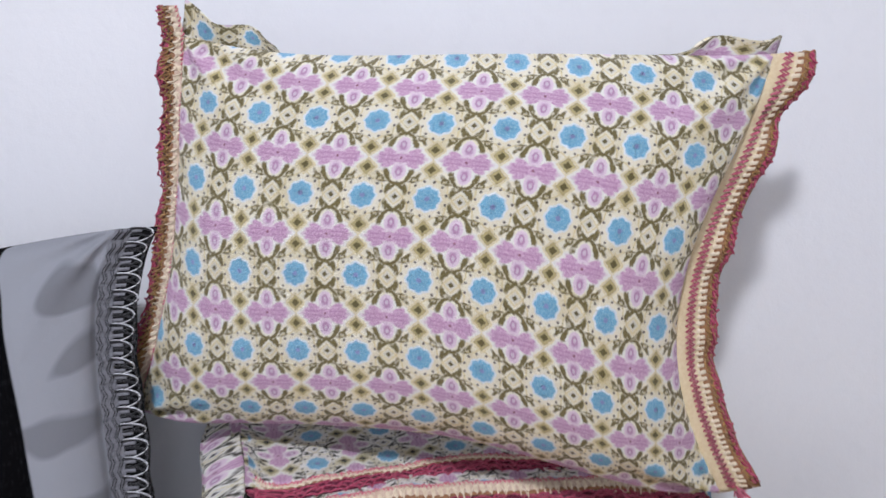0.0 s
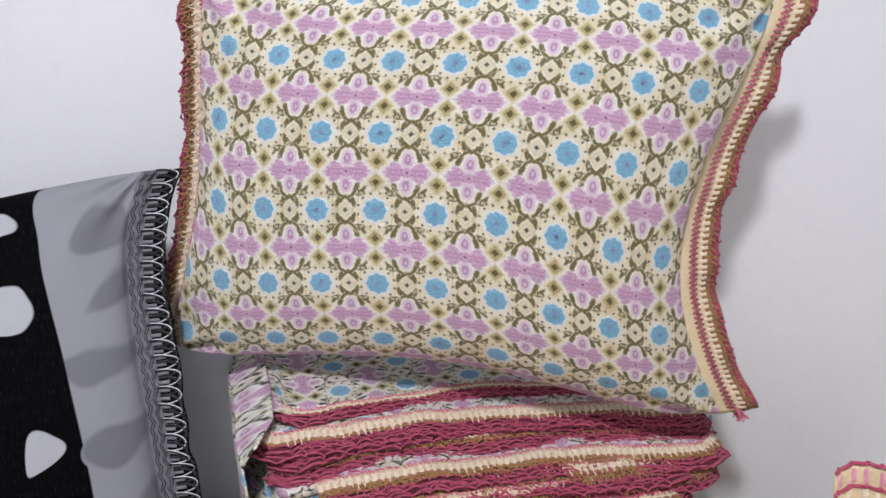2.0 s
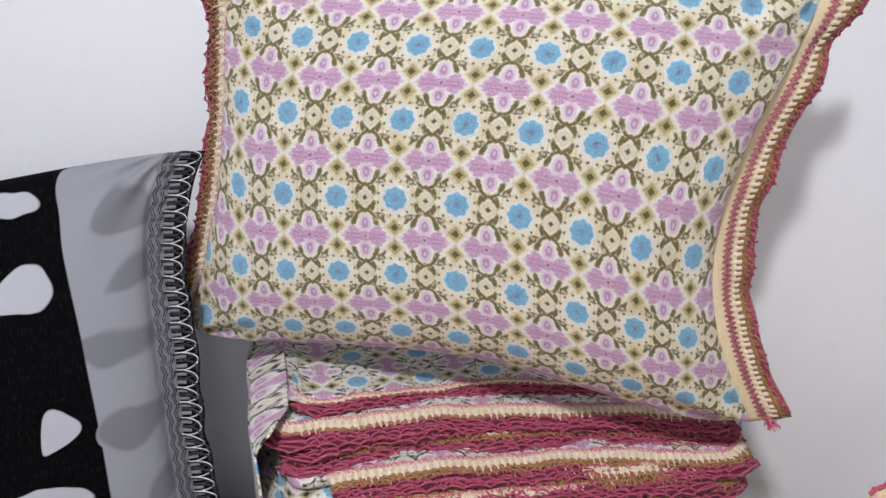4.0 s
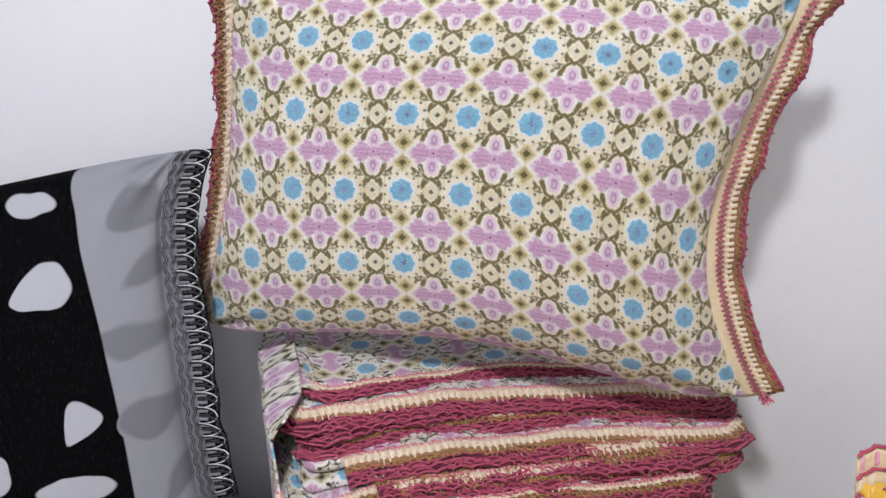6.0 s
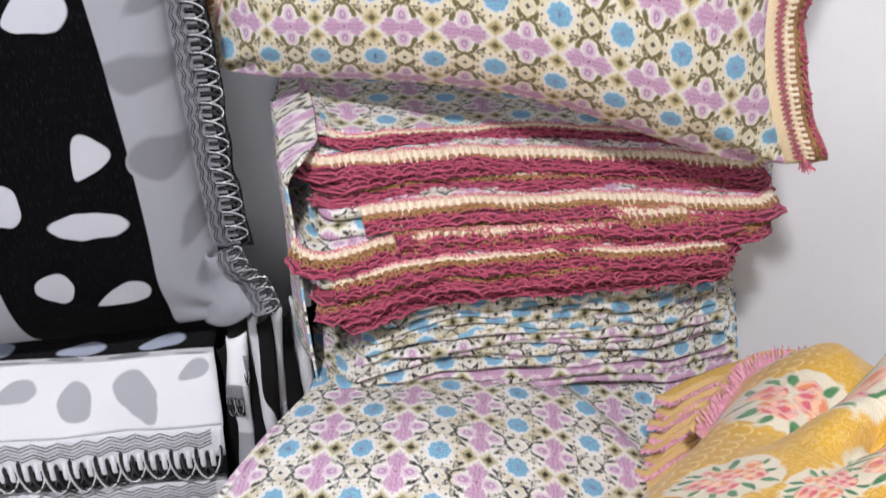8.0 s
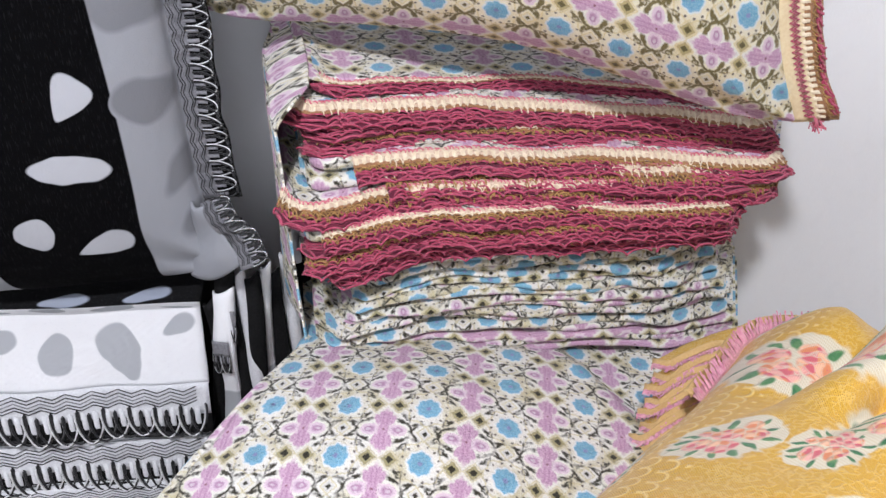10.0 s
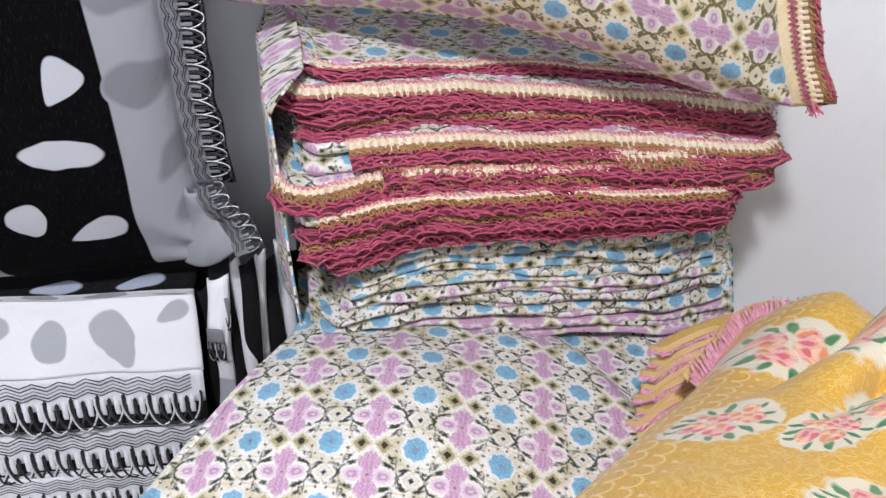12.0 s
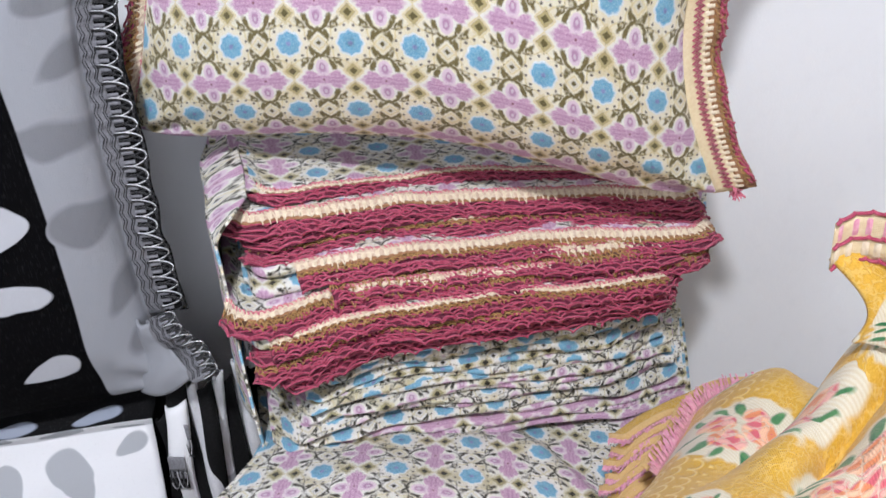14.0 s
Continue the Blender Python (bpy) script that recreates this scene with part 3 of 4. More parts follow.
def drop_sheet(name, dark_ground, edge=None):
    """The same print on sheets: drops strewn over a white or black ground."""
    c = Cloth(name, 0.9, 0.0, 0.0)
    u, v = c.uv()
    rows = [(-0.035, 0.022, 0.031, 0.021, 70, -0.3), (0.048, 0.022, 0.040, 0.024, 115, 0.3), (0.125, 0.055, 0.024, 0.012, 30, 0.4), (-0.11, 0.04, 0.03, 0.015, 20, 0.3), (-0.20, 0.03, 0.03, 0.018, 60, 0.2)] if not dark_ground else \
           [(-0.02, 0.012, 0.030, 0.012, 5, 0.2), (0.085, 0.016, 0.030, 0.012, 15, 0.4), (-0.14, 0.02, 0.03, 0.014, -10, 0.2), (0.04, 0.10, 0.03, 0.018, 40, 0.2)]
    g, d = ((0.88, 0.89, 0.93), (0.46, 0.48, 0.52)) if not dark_ground else ((0.008, 0.008, 0.009), (0.36, 0.40, 0.50))
    n = c.noise(300, 2, "UV")
    col = c.mix(spots(c, rows, u, v, 0.002), g, d)
    c.set("Base Color", c.mix((n - 0.6) * 0.6, col, (0.3, 0.3, 0.32)))
    c.set("Specular IOR Level", 0.08)
    c.bump(weave(c, 0.0014) * 0.3 + c.noise(50, 4), 0.0012)
    return c.mat


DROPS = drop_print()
DROPS_WHITE, DROPS_BLACK = drop_sheet("white_drop_sheet", False), drop_sheet("black_drop_sheet", True)


def bw_uv(P, s, t):
    """Across from the stripe's edge, up from the lower seam; the stripe bends with the case."""
    v = P[..., 2] - 0.12
    u = (P[..., 0] + 0.43) * 1.045 - 0.013 + 0.58 * np.clip(v - 0.12, 0, 1) ** 2
    return np.stack([u, v], -1)


BW_FACE = (0.26, -0.93, 0.26)
BW_EDGES = [
    [(-0.86, 0.545, 0.12), (-0.88, 0.63, 0.37), (-0.90, 0.72, 0.62)],
    [(-0.324, 0.69, 0.141), (-0.364, 0.70, 0.211), (-0.366, 0.71, 0.286), (-0.396, 0.755, 0.442), (-0.406, 0.80, 0.562), (-0.39, 0.845, 0.66)],
    [(-0.86, 0.545, 0.12), (-0.60, 0.625, 0.12), (-0.436, 0.675, 0.12), (-0.324, 0.69, 0.141)],
    [(-0.90, 0.72, 0.62), (-0.60, 0.80, 0.63), (-0.50, 0.83, 0.645), (-0.39, 0.845, 0.66)],
]
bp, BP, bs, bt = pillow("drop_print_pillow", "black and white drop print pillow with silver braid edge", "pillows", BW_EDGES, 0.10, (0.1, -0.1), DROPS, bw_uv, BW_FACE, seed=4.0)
bseam = edge_seam(BP, "right", (0.93, 0.10, 0.05), BW_FACE, seed=3.0)
above = bseam.P[:, 2] > 0.232
lace_trim(bp, Seam(bseam.P[above], bseam.D[above], bseam.N[above]), 0.047, 3, 0.0195)
# the lower corner of the case, turned out with its piece of braid
a, b = np.meshgrid(np.linspace(0, 1, 20), np.linspace(0, 1, 20))
C0, C1 = np.array((-0.372, 0.690, 0.240)), np.array((-0.385, 0.675, 0.128))
E0, E1 = np.array((-0.350, 0.672, 0.242)), np.array((-0.302, 0.650, 0.178))
base, tip = C0 + (C1 - C0) * b[..., None], E0 + (E1 - E0) * b[..., None]
P = base + (tip - base) * a[..., None]
P[..., 1] -= 0.012 * np.sin(a * 3.1) * (0.6 + 0.4 * np.sin(b * 9 + a * 2))
P[..., 2] -= 0.010 * b * np.sin(a * 3.1)
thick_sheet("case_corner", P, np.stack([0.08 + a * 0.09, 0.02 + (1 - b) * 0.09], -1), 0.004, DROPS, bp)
q = np.linspace(-0.06, 1.06, 16)[:, None]
ES = E0 + (E1 - E0) * q + np.array((0, -0.004, 0)) - np.array((0, 0.006, 0)) * np.sin(q * 7)
lace_trim(bp, Seam(ES, np.tile((0.84, -0.05, 0.50), (16, 1)), np.tile((0.30, -0.92, 0.25), (16, 1))), 0.042, 5, 0.0165, backing=False)


# ---- folded covers with braid (the tall pile) ----
def slab(name, parent, front, back, zlow, zhigh, mat, seed, turned=False, wave=0.004, nx=80, ny=14, shift=(0, 0)):
    """A folded cloth with a rounded front fold. front(a), back(a): (x, y) from its left to its right end; zlow(a), zhigh(a): its faces."""
    m = 8
    prof = [(math.cos(-math.pi / 2 + math.pi * k / m), math.sin(-math.pi / 2 + math.pi * k / m)) for k in range(m + 1)]
    depth = list(np.linspace(0, 1, ny) ** 1.5)
    path = [("low", p) for p in reversed(depth)] + [("arc", p) for p in prof[1:-1]] + [("top", p) for p in depth]
    pts, uvs = [], []
    cols = np.linspace(0, 1, nx)
    data = []
    run = 0.0
    last = None
    for a in cols:
        f, k = np.array(front(a), float), np.array(back(a), float)
        if last is not None:
            run += np.linalg.norm(f - last)
        last = f
        L = np.linalg.norm(k - f)
        w = nz(a * 5 + seed, seed * 0.7, seed) * wave + nz(a * 15 + seed, 7 + seed) * wave * 0.4
        fw = nz(a * 4 + seed * 1.7, 2.0) * wave * 2.0 + nz(a * 13 + seed, 9.0) * wave
        data.append((f, (k - f) / L, L, w, fw, zlow(a), zhigh(a), run, 1 - 0.35 * abs(2 * a - 1) ** 16))
    for kind, p in path:
        line, uvl = [], []
        for f, bk, L, w, fw, z0, z1, run, side in data:
            r, zm = (z1 - z0) / 2, (z0 + z1) / 2
            if kind == "arc":
                q = f + bk * (r - r * p[0] + fw)
                z = zm + p[1] * r * side + w
                d = r * math.asin(max(-1.0, min(1.0, p[1]))) - r * math.pi / 2
            else:
                q = f + bk * (r + p * (L - r) + fw * (1 - p))
                z = zm + (r if kind == "top" else -r) * side + w * (1 - 0.3 * p)
                d = p * L if kind == "top" else -math.pi * r - p * L
            line.append((q[0], q[1], z))
            uvl.append((run, d))
        pts.append(line)
        uvs.append(uvl)
    P, UV = np.array(pts), np.array(uvs) + np.array([0.31 * seed % 1.0 + shift[0], 0.17 * seed % 1.0 + shift[1]])
    if turned:
        UV = UV[..., ::-1]
    nv, nu, _ = P.shape
    faces = grid_faces(nu, nv)
    for i in (0, nu - 1):
        for j in range(nv // 2):
            q = (j * nu + i, (j + 1) * nu + i, (nv - 2 - j) * nu + i, (nv - 1 - j) * nu + i)
            q = q if q[1] != q[2] else (q[0], q[1], q[3])
            faces.append(q[::-1] if i else q)
    faces += [((nv - 1) * nu + i, (nv - 1) * nu + i + 1, i + 1, i) for i in range(nu - 1)]
    mesh_ob(name, P.reshape(-1, 3), faces, mat, parent, "", UV.reshape(-1, 2))
    return P, ny + 4


def front_seam(P, row, drop, out, seed, a0=0, a1=None):
    """The seam along a slab's front, outwards and down."""
    E = P[row, a0:a1]
    T = np.gradient(E, axis=0)
    T /= np.linalg.norm(T, axis=1, keepdims=True)
    fwd = np.stack([T[:, 1], -T[:, 0], 0 * T[:, 0]], -1)
    fwd /= np.linalg.norm(fwd, axis=1, keepdims=True)
    w = np.array([nz(p[0] * 18 + seed, seed * 2.3) + 0.5 * nz(p[0] * 45 + seed, seed) for p in E])
    D = fwd * (out + 0.5 * w)[:, None] + np.array([0, 0, -1.0]) * drop
    D /= np.linalg.norm(D, axis=1, keepdims=True)
    N = np.cross(T, D)
    N[(N[:, 2] < 0)] *= -1
    N /= np.linalg.norm(N, axis=1, keepdims=True)
    return Seam(E, D, N)


def cover_trim(parent, seam, seed, cream, brown, rose):
    """The folded cover's border, given the widths that show of cream stitches, brown loops and rose scallops."""
    w = 0.0
    if cream > 0:
        band = strip("trim_band", seam, -0.003, cream, 0.0012, PALEBAND, parent, "pale cream woven braid", wave=0.0006)
        cord("zigzag_stitch", [scallops(seam, -0.003, 0.003, 0.0052, 0.0022, seed + 8)], 0.0010, PINKYARN, band, "pink zigzag embroidery", 4)
        strip("stitch_backing", seam, cream * 0.70, cream, 0.0018, BROWNBAND, band, "brown ground between stitches")
        tufts("stitching", seam, 0.0, cream * 0.96, 0.0032, 0.0092, CREAM, band, 0.74, seed)
        cord("arch_cord", [scallops(seam, cream * 0.30, cream * 0.70, 0.0092, 0.0036, seed + 5)], 0.0008, CREAM, band, "cream arched thread", 4)
        w = cream
    if brown > 0:
        strip("trim_backing", seam, w - 0.002, w + brown, 0.0, DARKBAND, parent, "brown braid backing", wave=0.001)
        cord("loop_cord", [scallops(seam, w - 0.002 + 0.0016 * k, brown * 1.1, 0.0105, 0.0014 + 0.0008 * k, seed + 3 * k, 0.33 * k) for k in range(4)], 0.0008, BROWN, parent, "brown gold looped cord", 4)
        w += brown
    n = max(3, round(rose / 0.0034))
    strip("edge_backing", seam, w - 0.003, w + rose * 0.80, -0.0016, ROSEBAND, parent, "dark rose braid edge", wave=0.0012)
    cord("scallop_cord", [scallops(seam, w - 0.003 + rose * k / n, 0.0044, 0.0160 + 0.003 * (k % 3), 0.0004 + 0.0016 * (k % 2), seed + 11 + k, 0.5 * (k % 2)) for k in range(n)], 0.0013, ROSE, parent, "rose scalloped edging cord", 5)


PALEBAND = plain_cloth("pale_cream_braid", (0.56, 0.40, 0.30), (0.74, 0.62, 0.50), 260, 0.85, 0.0016)
DARKBAND = plain_cloth("dark_brown_braid", (0.10, 0.045, 0.03), (0.22, 0.11, 0.06), 500, 0.8, 0.0012)
ROSEBAND = plain_cloth("dark_rose_braid", (0.09, 0.012, 0.03), (0.24, 0.04, 0.08), 500, 0.8, 0.0012)

# the pillow's far border, folded back, and the loose corners of its case
left = edge_seam(FP, "left", (-0.88, 0.42, 0.0), (0, -1, 0), seed=2.0)
turn = np.array([ease((q - 0.62) / 0.22) for q in np.linspace(0, 1, len(left.P))])[:, None]
left.D = left.D * (1 - turn) + np.array((-0.86, -0.42, -0.28)) * turn
left.N = left.N * (1 - turn) + np.array((-0.40, -0.90, 0.10)) * turn
k = np.linspace(0, 1, 10)[:-1, None]
ext = left.P[0] + (1 - k) * np.array((-0.006, 0.004, 0.030))
left = Seam(np.r_[ext, left.P], np.r_[np.tile(left.D[0], (9, 1)), left.D], np.r_[np.tile(left.N[0], (9, 1)), left.N])
cover_trim(fp, left, 71, 0.013, 0.010, 0.012)


def flap(p0, p1, p2, p3, seed):
    """A loose piece of the case, standing up behind a corner: lower line p0 to p1, upper line p2 to p3."""
    a, b = np.meshgrid(np.linspace(0, 1, 26), np.linspace(0, 1, 14))
    p0, p1, p2, p3 = (np.array(p) for p in (p0, p1, p2, p3))
    P = (p0 + (p1 - p0) * a[..., None]) * (1 - b[..., None]) + (p2 + (p3 - p2) * a[..., None]) * b[..., None]
    P[..., 1] += 0.010 * np.sin(a * 11 + seed) * b
    P[..., 2] += 0.006 * np.sin(a * 8 + seed * 2) * b
    thick_sheet("case_flap", P, np.stack([a * 0.14 + 0.3, b * 0.06 + 0.05 * seed], -1), 0.003, FLORAL, fp)


flap((-0.30, 0.862, 0.862), (-0.18, 0.868, 0.855), (-0.292, 0.868, 0.916), (-0.195, 0.885, 0.874), 1)
flap((0.20, 0.826, 0.845), (0.345, 0.812, 0.84), (0.235, 0.832, 0.866), (0.352, 0.806, 0.884), 2)

PILE = 14


def pile_front(x):
    """Plan of the pile's lower front: how far back it lies at x."""
    return 0.668 + 0.27 * x


def low_z(a):
    """The pile's underside: hanging at its left corner, level beyond."""
    return 0.150 + 0.060 * ease(a / 0.30) - 0.004 * a


def top_z(a):
    return 0.398 - 0.052 * a


SETBACK = (0.020, 0.004, 0.0, -0.006, 0.004, -0.004, 0.010, 0.012, 0.030, 0.040, 0.072, 0.080, 0.086, 0.118)
LEFT = (-0.140, -0.190, -0.214, -0.206, -0.216, -0.190, -0.226, -0.254, -0.130, -0.166, -0.212, -0.226, -0.254, -0.212)
CLOTH = [min(x, -0.236 + 0.03 * (k < 3)) for k, x in enumerate(LEFT)]
RIGHT = (0.297, 0.294, 0.299, 0.291, 0.297, 0.290, 0.326, 0.332, 0.290, 0.337, 0.335, 0.330, 0.322, 0.330)
BORDER = ((0, 0.004, 0.015), (0, 0.003, 0.017), (0, 0.0, 0.018), (0, 0.004, 0.016), (0, 0.0, 0.018), (0.004, 0.004, 0.015), (0, 0.0, 0.018), (0.007, 0.006, 0.015),
          (0.009, 0.006, 0.014), (0.009, 0.003, 0.014), (0.003, 0.003, 0.015), (0.004, 0.0, 0.014), (0.010, 0.0, 0.014), (0.003, 0.0, 0.011))
for k in range(PILE):
    lab = "folded floral brocade cover with cream, brown and rose braid edge" if k < PILE - 1 else "topmost folded floral brocade cover, its rose braid edge forward"
    cv = thing("folded_cover", lab, "bed cover", "covers in the tall pile")

    def front(a, k=k):
        x = CLOTH[k] + (RIGHT[k] - CLOTH[k]) * a
        back = SETBACK[k] * (0.8 + 0.4 * math.sin(a * math.pi))
        return x + 0.010 * ease(1 - a / 0.05), pile_front(x) + back + 0.042 * ease(1 - a / 0.11) ** 2 + 0.020 * ease((a - 0.95) / 0.05)

    def height(a, f, k=k):
        a = (CLOTH[k] + (RIGHT[k] - CLOTH[k]) * a + 0.225) / 0.56
        return low_z(a) + (top_z(a) - low_z(a)) * f

    def zl(a, k=k):
        return height(a, k / PILE) + 0.0006

    def zh(a, k=k):
        return height(a, (k + 1) / PILE)

    P, row = slab("cloth", cv, front, lambda a, k=k: (CLOTH[k] - 0.09 + (RIGHT[k] - CLOTH[k] + 0.13) * a, 0.955), zl, zh, FLORAL_SHEET, k + 1, True, 0.0042)
    start = round(79 * (LEFT[k] - CLOTH[k]) / (RIGHT[k] - CLOTH[k]))
    drop, out = (0.80, 0.55) if k < 8 else (0.50, 0.90)
    cover_trim(cv, front_seam(P, row + (1 if k < PILE - 1 else 0), drop, out, k, start), k * 13, *((1.2 if k < 8 else 1.5) * w for w in BORDER[k]))
    if k == PILE - 1:
        # the cover's loose end, hanging down the pile's side in soft folds
        a, b = np.meshgrid(np.linspace(0, 1, 60), np.linspace(0, 1, 50))
        x = -0.330 + 0.086 * a ** 1.3 + 0.006 * np.sin(a * 13 + b * 2.5) * (0.3 + b) - 0.018 * np.sin(np.clip(b * 1.6, 0, 1) * math.pi / 2) * (1 - 0.7 * a) + 0.020 * b * a
        y = 0.955 - 0.312 * a - 0.010 * np.sin(b * 5 + a * 4)
        z = 0.404 - 0.335 * b - 0.004 * np.sin(a * 9) - 0.010 * a
        fold = np.clip(1 - b / 0.07, 0, 1)
        x, z = x + 0.050 * fold ** 1.5 * np.clip((1.15 - a) / 0.35, 0, 1), z - 0.012 * (1 - fold) * (b < 0.07)
        thick_sheet("side_flap", np.stack([x, y, z], -1), np.stack([b * 0.34 + 0.02, a * 0.36], -1), 0.003, FLORAL_SHEET, cv)
        # a turned-up pleat of the same cloth at the top corner
        a, b = np.meshgrid(np.linspace(0, 1, 40), np.linspace(0, 1, 16))
        x = -0.300 + 0.076 * a ** 1.2 + 0.034 * b - 0.010 * np.sin(b * 3.1)
        y = 0.915 - 0.195 * a
        z = 0.400 - 0.006 * a + 0.010 * np.sin(b * 3.0) * (1 - 0.5 * a) - 0.006 * b
        thick_sheet("pleat", np.stack([x, y, z], -1), np.stack([a * 0.26, b * 0.05 + 0.11], -1), 0.003, FLORAL_SHEET, cv)

# ---- folded plain sheets under the pile ----
SHEETS = 17
rnd = random.Random(12)
for k in range(SHEETS):
    sh = thing("folded_sheet", "folded floral brocade sheet with soft creased edge", "bed sheet", "sheets under the tall pile")
    q = k / (SHEETS - 1)
    fo = 0.006 * (k % 2) + 0.008 * rnd.random() + 0.026 * q
    x0, x1 = -0.228 + 0.10 * q ** 2 + 0.02 * rnd.random(), 0.345 - 0.075 * q + 0.014 * rnd.random()

    def front(a, fo=fo, x0=x0, x1=x1):
        x = x0 + (x1 - x0) * a
        return x, pile_front(x) - 0.010 + fo + 0.020 * ease(1 - a / 0.07) ** 2 + 0.028 * ease((a - 0.80) / 0.20)

    def height(a, f, x0=x0, x1=x1):
        x = x0 + (x1 - x0) * a
        return 0.062 - 0.05 * max(0.0, a - 0.25) + (low_z((x + 0.225) / 0.56) - 0.062 + 0.05 * max(0.0, a - 0.25) - 0.003) * f

    def zl(a, k=k, height=height):
        return height(a, k / SHEETS) + 0.0008

    def zh(a, k=k, height=height):
        return height(a, (k + 1) / SHEETS)

    slab("cloth", sh, front, lambda a, x0=x0, x1=x1: (x0 - 0.10 + (x1 - x0 + 0.13) * a, 0.955), zl, zh, FLORAL_SHEET, 20 + k, bool(k % 2), 0.0070, 110)


# ---- quilt below ----
def quilt():
    q = thing("floral_quilt", "thick folded floral brocade quilt spread beneath the pile", "quilt")
    nu, nv = 110, 110
    a, b = np.meshgrid(np.linspace(0, 1, nu), np.linspace(0, 1, nv))
    yy = 0.955 - b * 0.74
    xl = -0.275 - 0.10 * np.clip((0.62 - yy) / 0.25, 0, 1.6)
    xr = 0.42
    xx = xl + a * (xr - xl)
    edge = np.clip(np.minimum(a * 14, (1 - a) * 8), 0, 1)
    edge = np.sqrt(1 - (1 - edge) ** 2)
    fr = np.clip((1 - b) * 14, 0, 1)
    fr = np.sqrt(1 - (1 - fr) ** 2)
    zz = 0.018 + 0.066 * np.exp(-((xx + 0.08) / 0.21) ** 2 - ((yy - 0.48) / 0.18) ** 2)
    # a fold running to the corner by the yellow cloth
    d = (xx - 0.13) * 0.80 + (yy - 0.66) * 0.60
    zz += 0.030 / (1 + np.exp(d / 0.006)) * np.clip((0.75 - yy) / 0.1, 0, 1)
    zz = zz - (1 - edge * fr) * 0.355
    P = np.stack([xx, yy, zz], -1)
    P[..., 2] += (0.006 * nzv(P, 11.0, 3.0) + 0.0022 * nzv(P, 34.0, 5.0)) * edge
    UV = np.stack([yy * 1.0 + 0.031, xx + 0.052], -1)
    i, j = 8, 102
    thick_sheet("top_cloth", P[:j + 1, i:], UV[:j + 1, i:], 0.006, FLORAL_SHEET, q)
    thick_sheet("side_drop", P[:j + 1, :i + 1], UV[:j + 1, :i + 1], 0.006, FLORAL_SHEET, q)
    thick_sheet("front_drop", P[j:], UV[j:], 0.006, FLORAL_SHEET, q)


quilt()


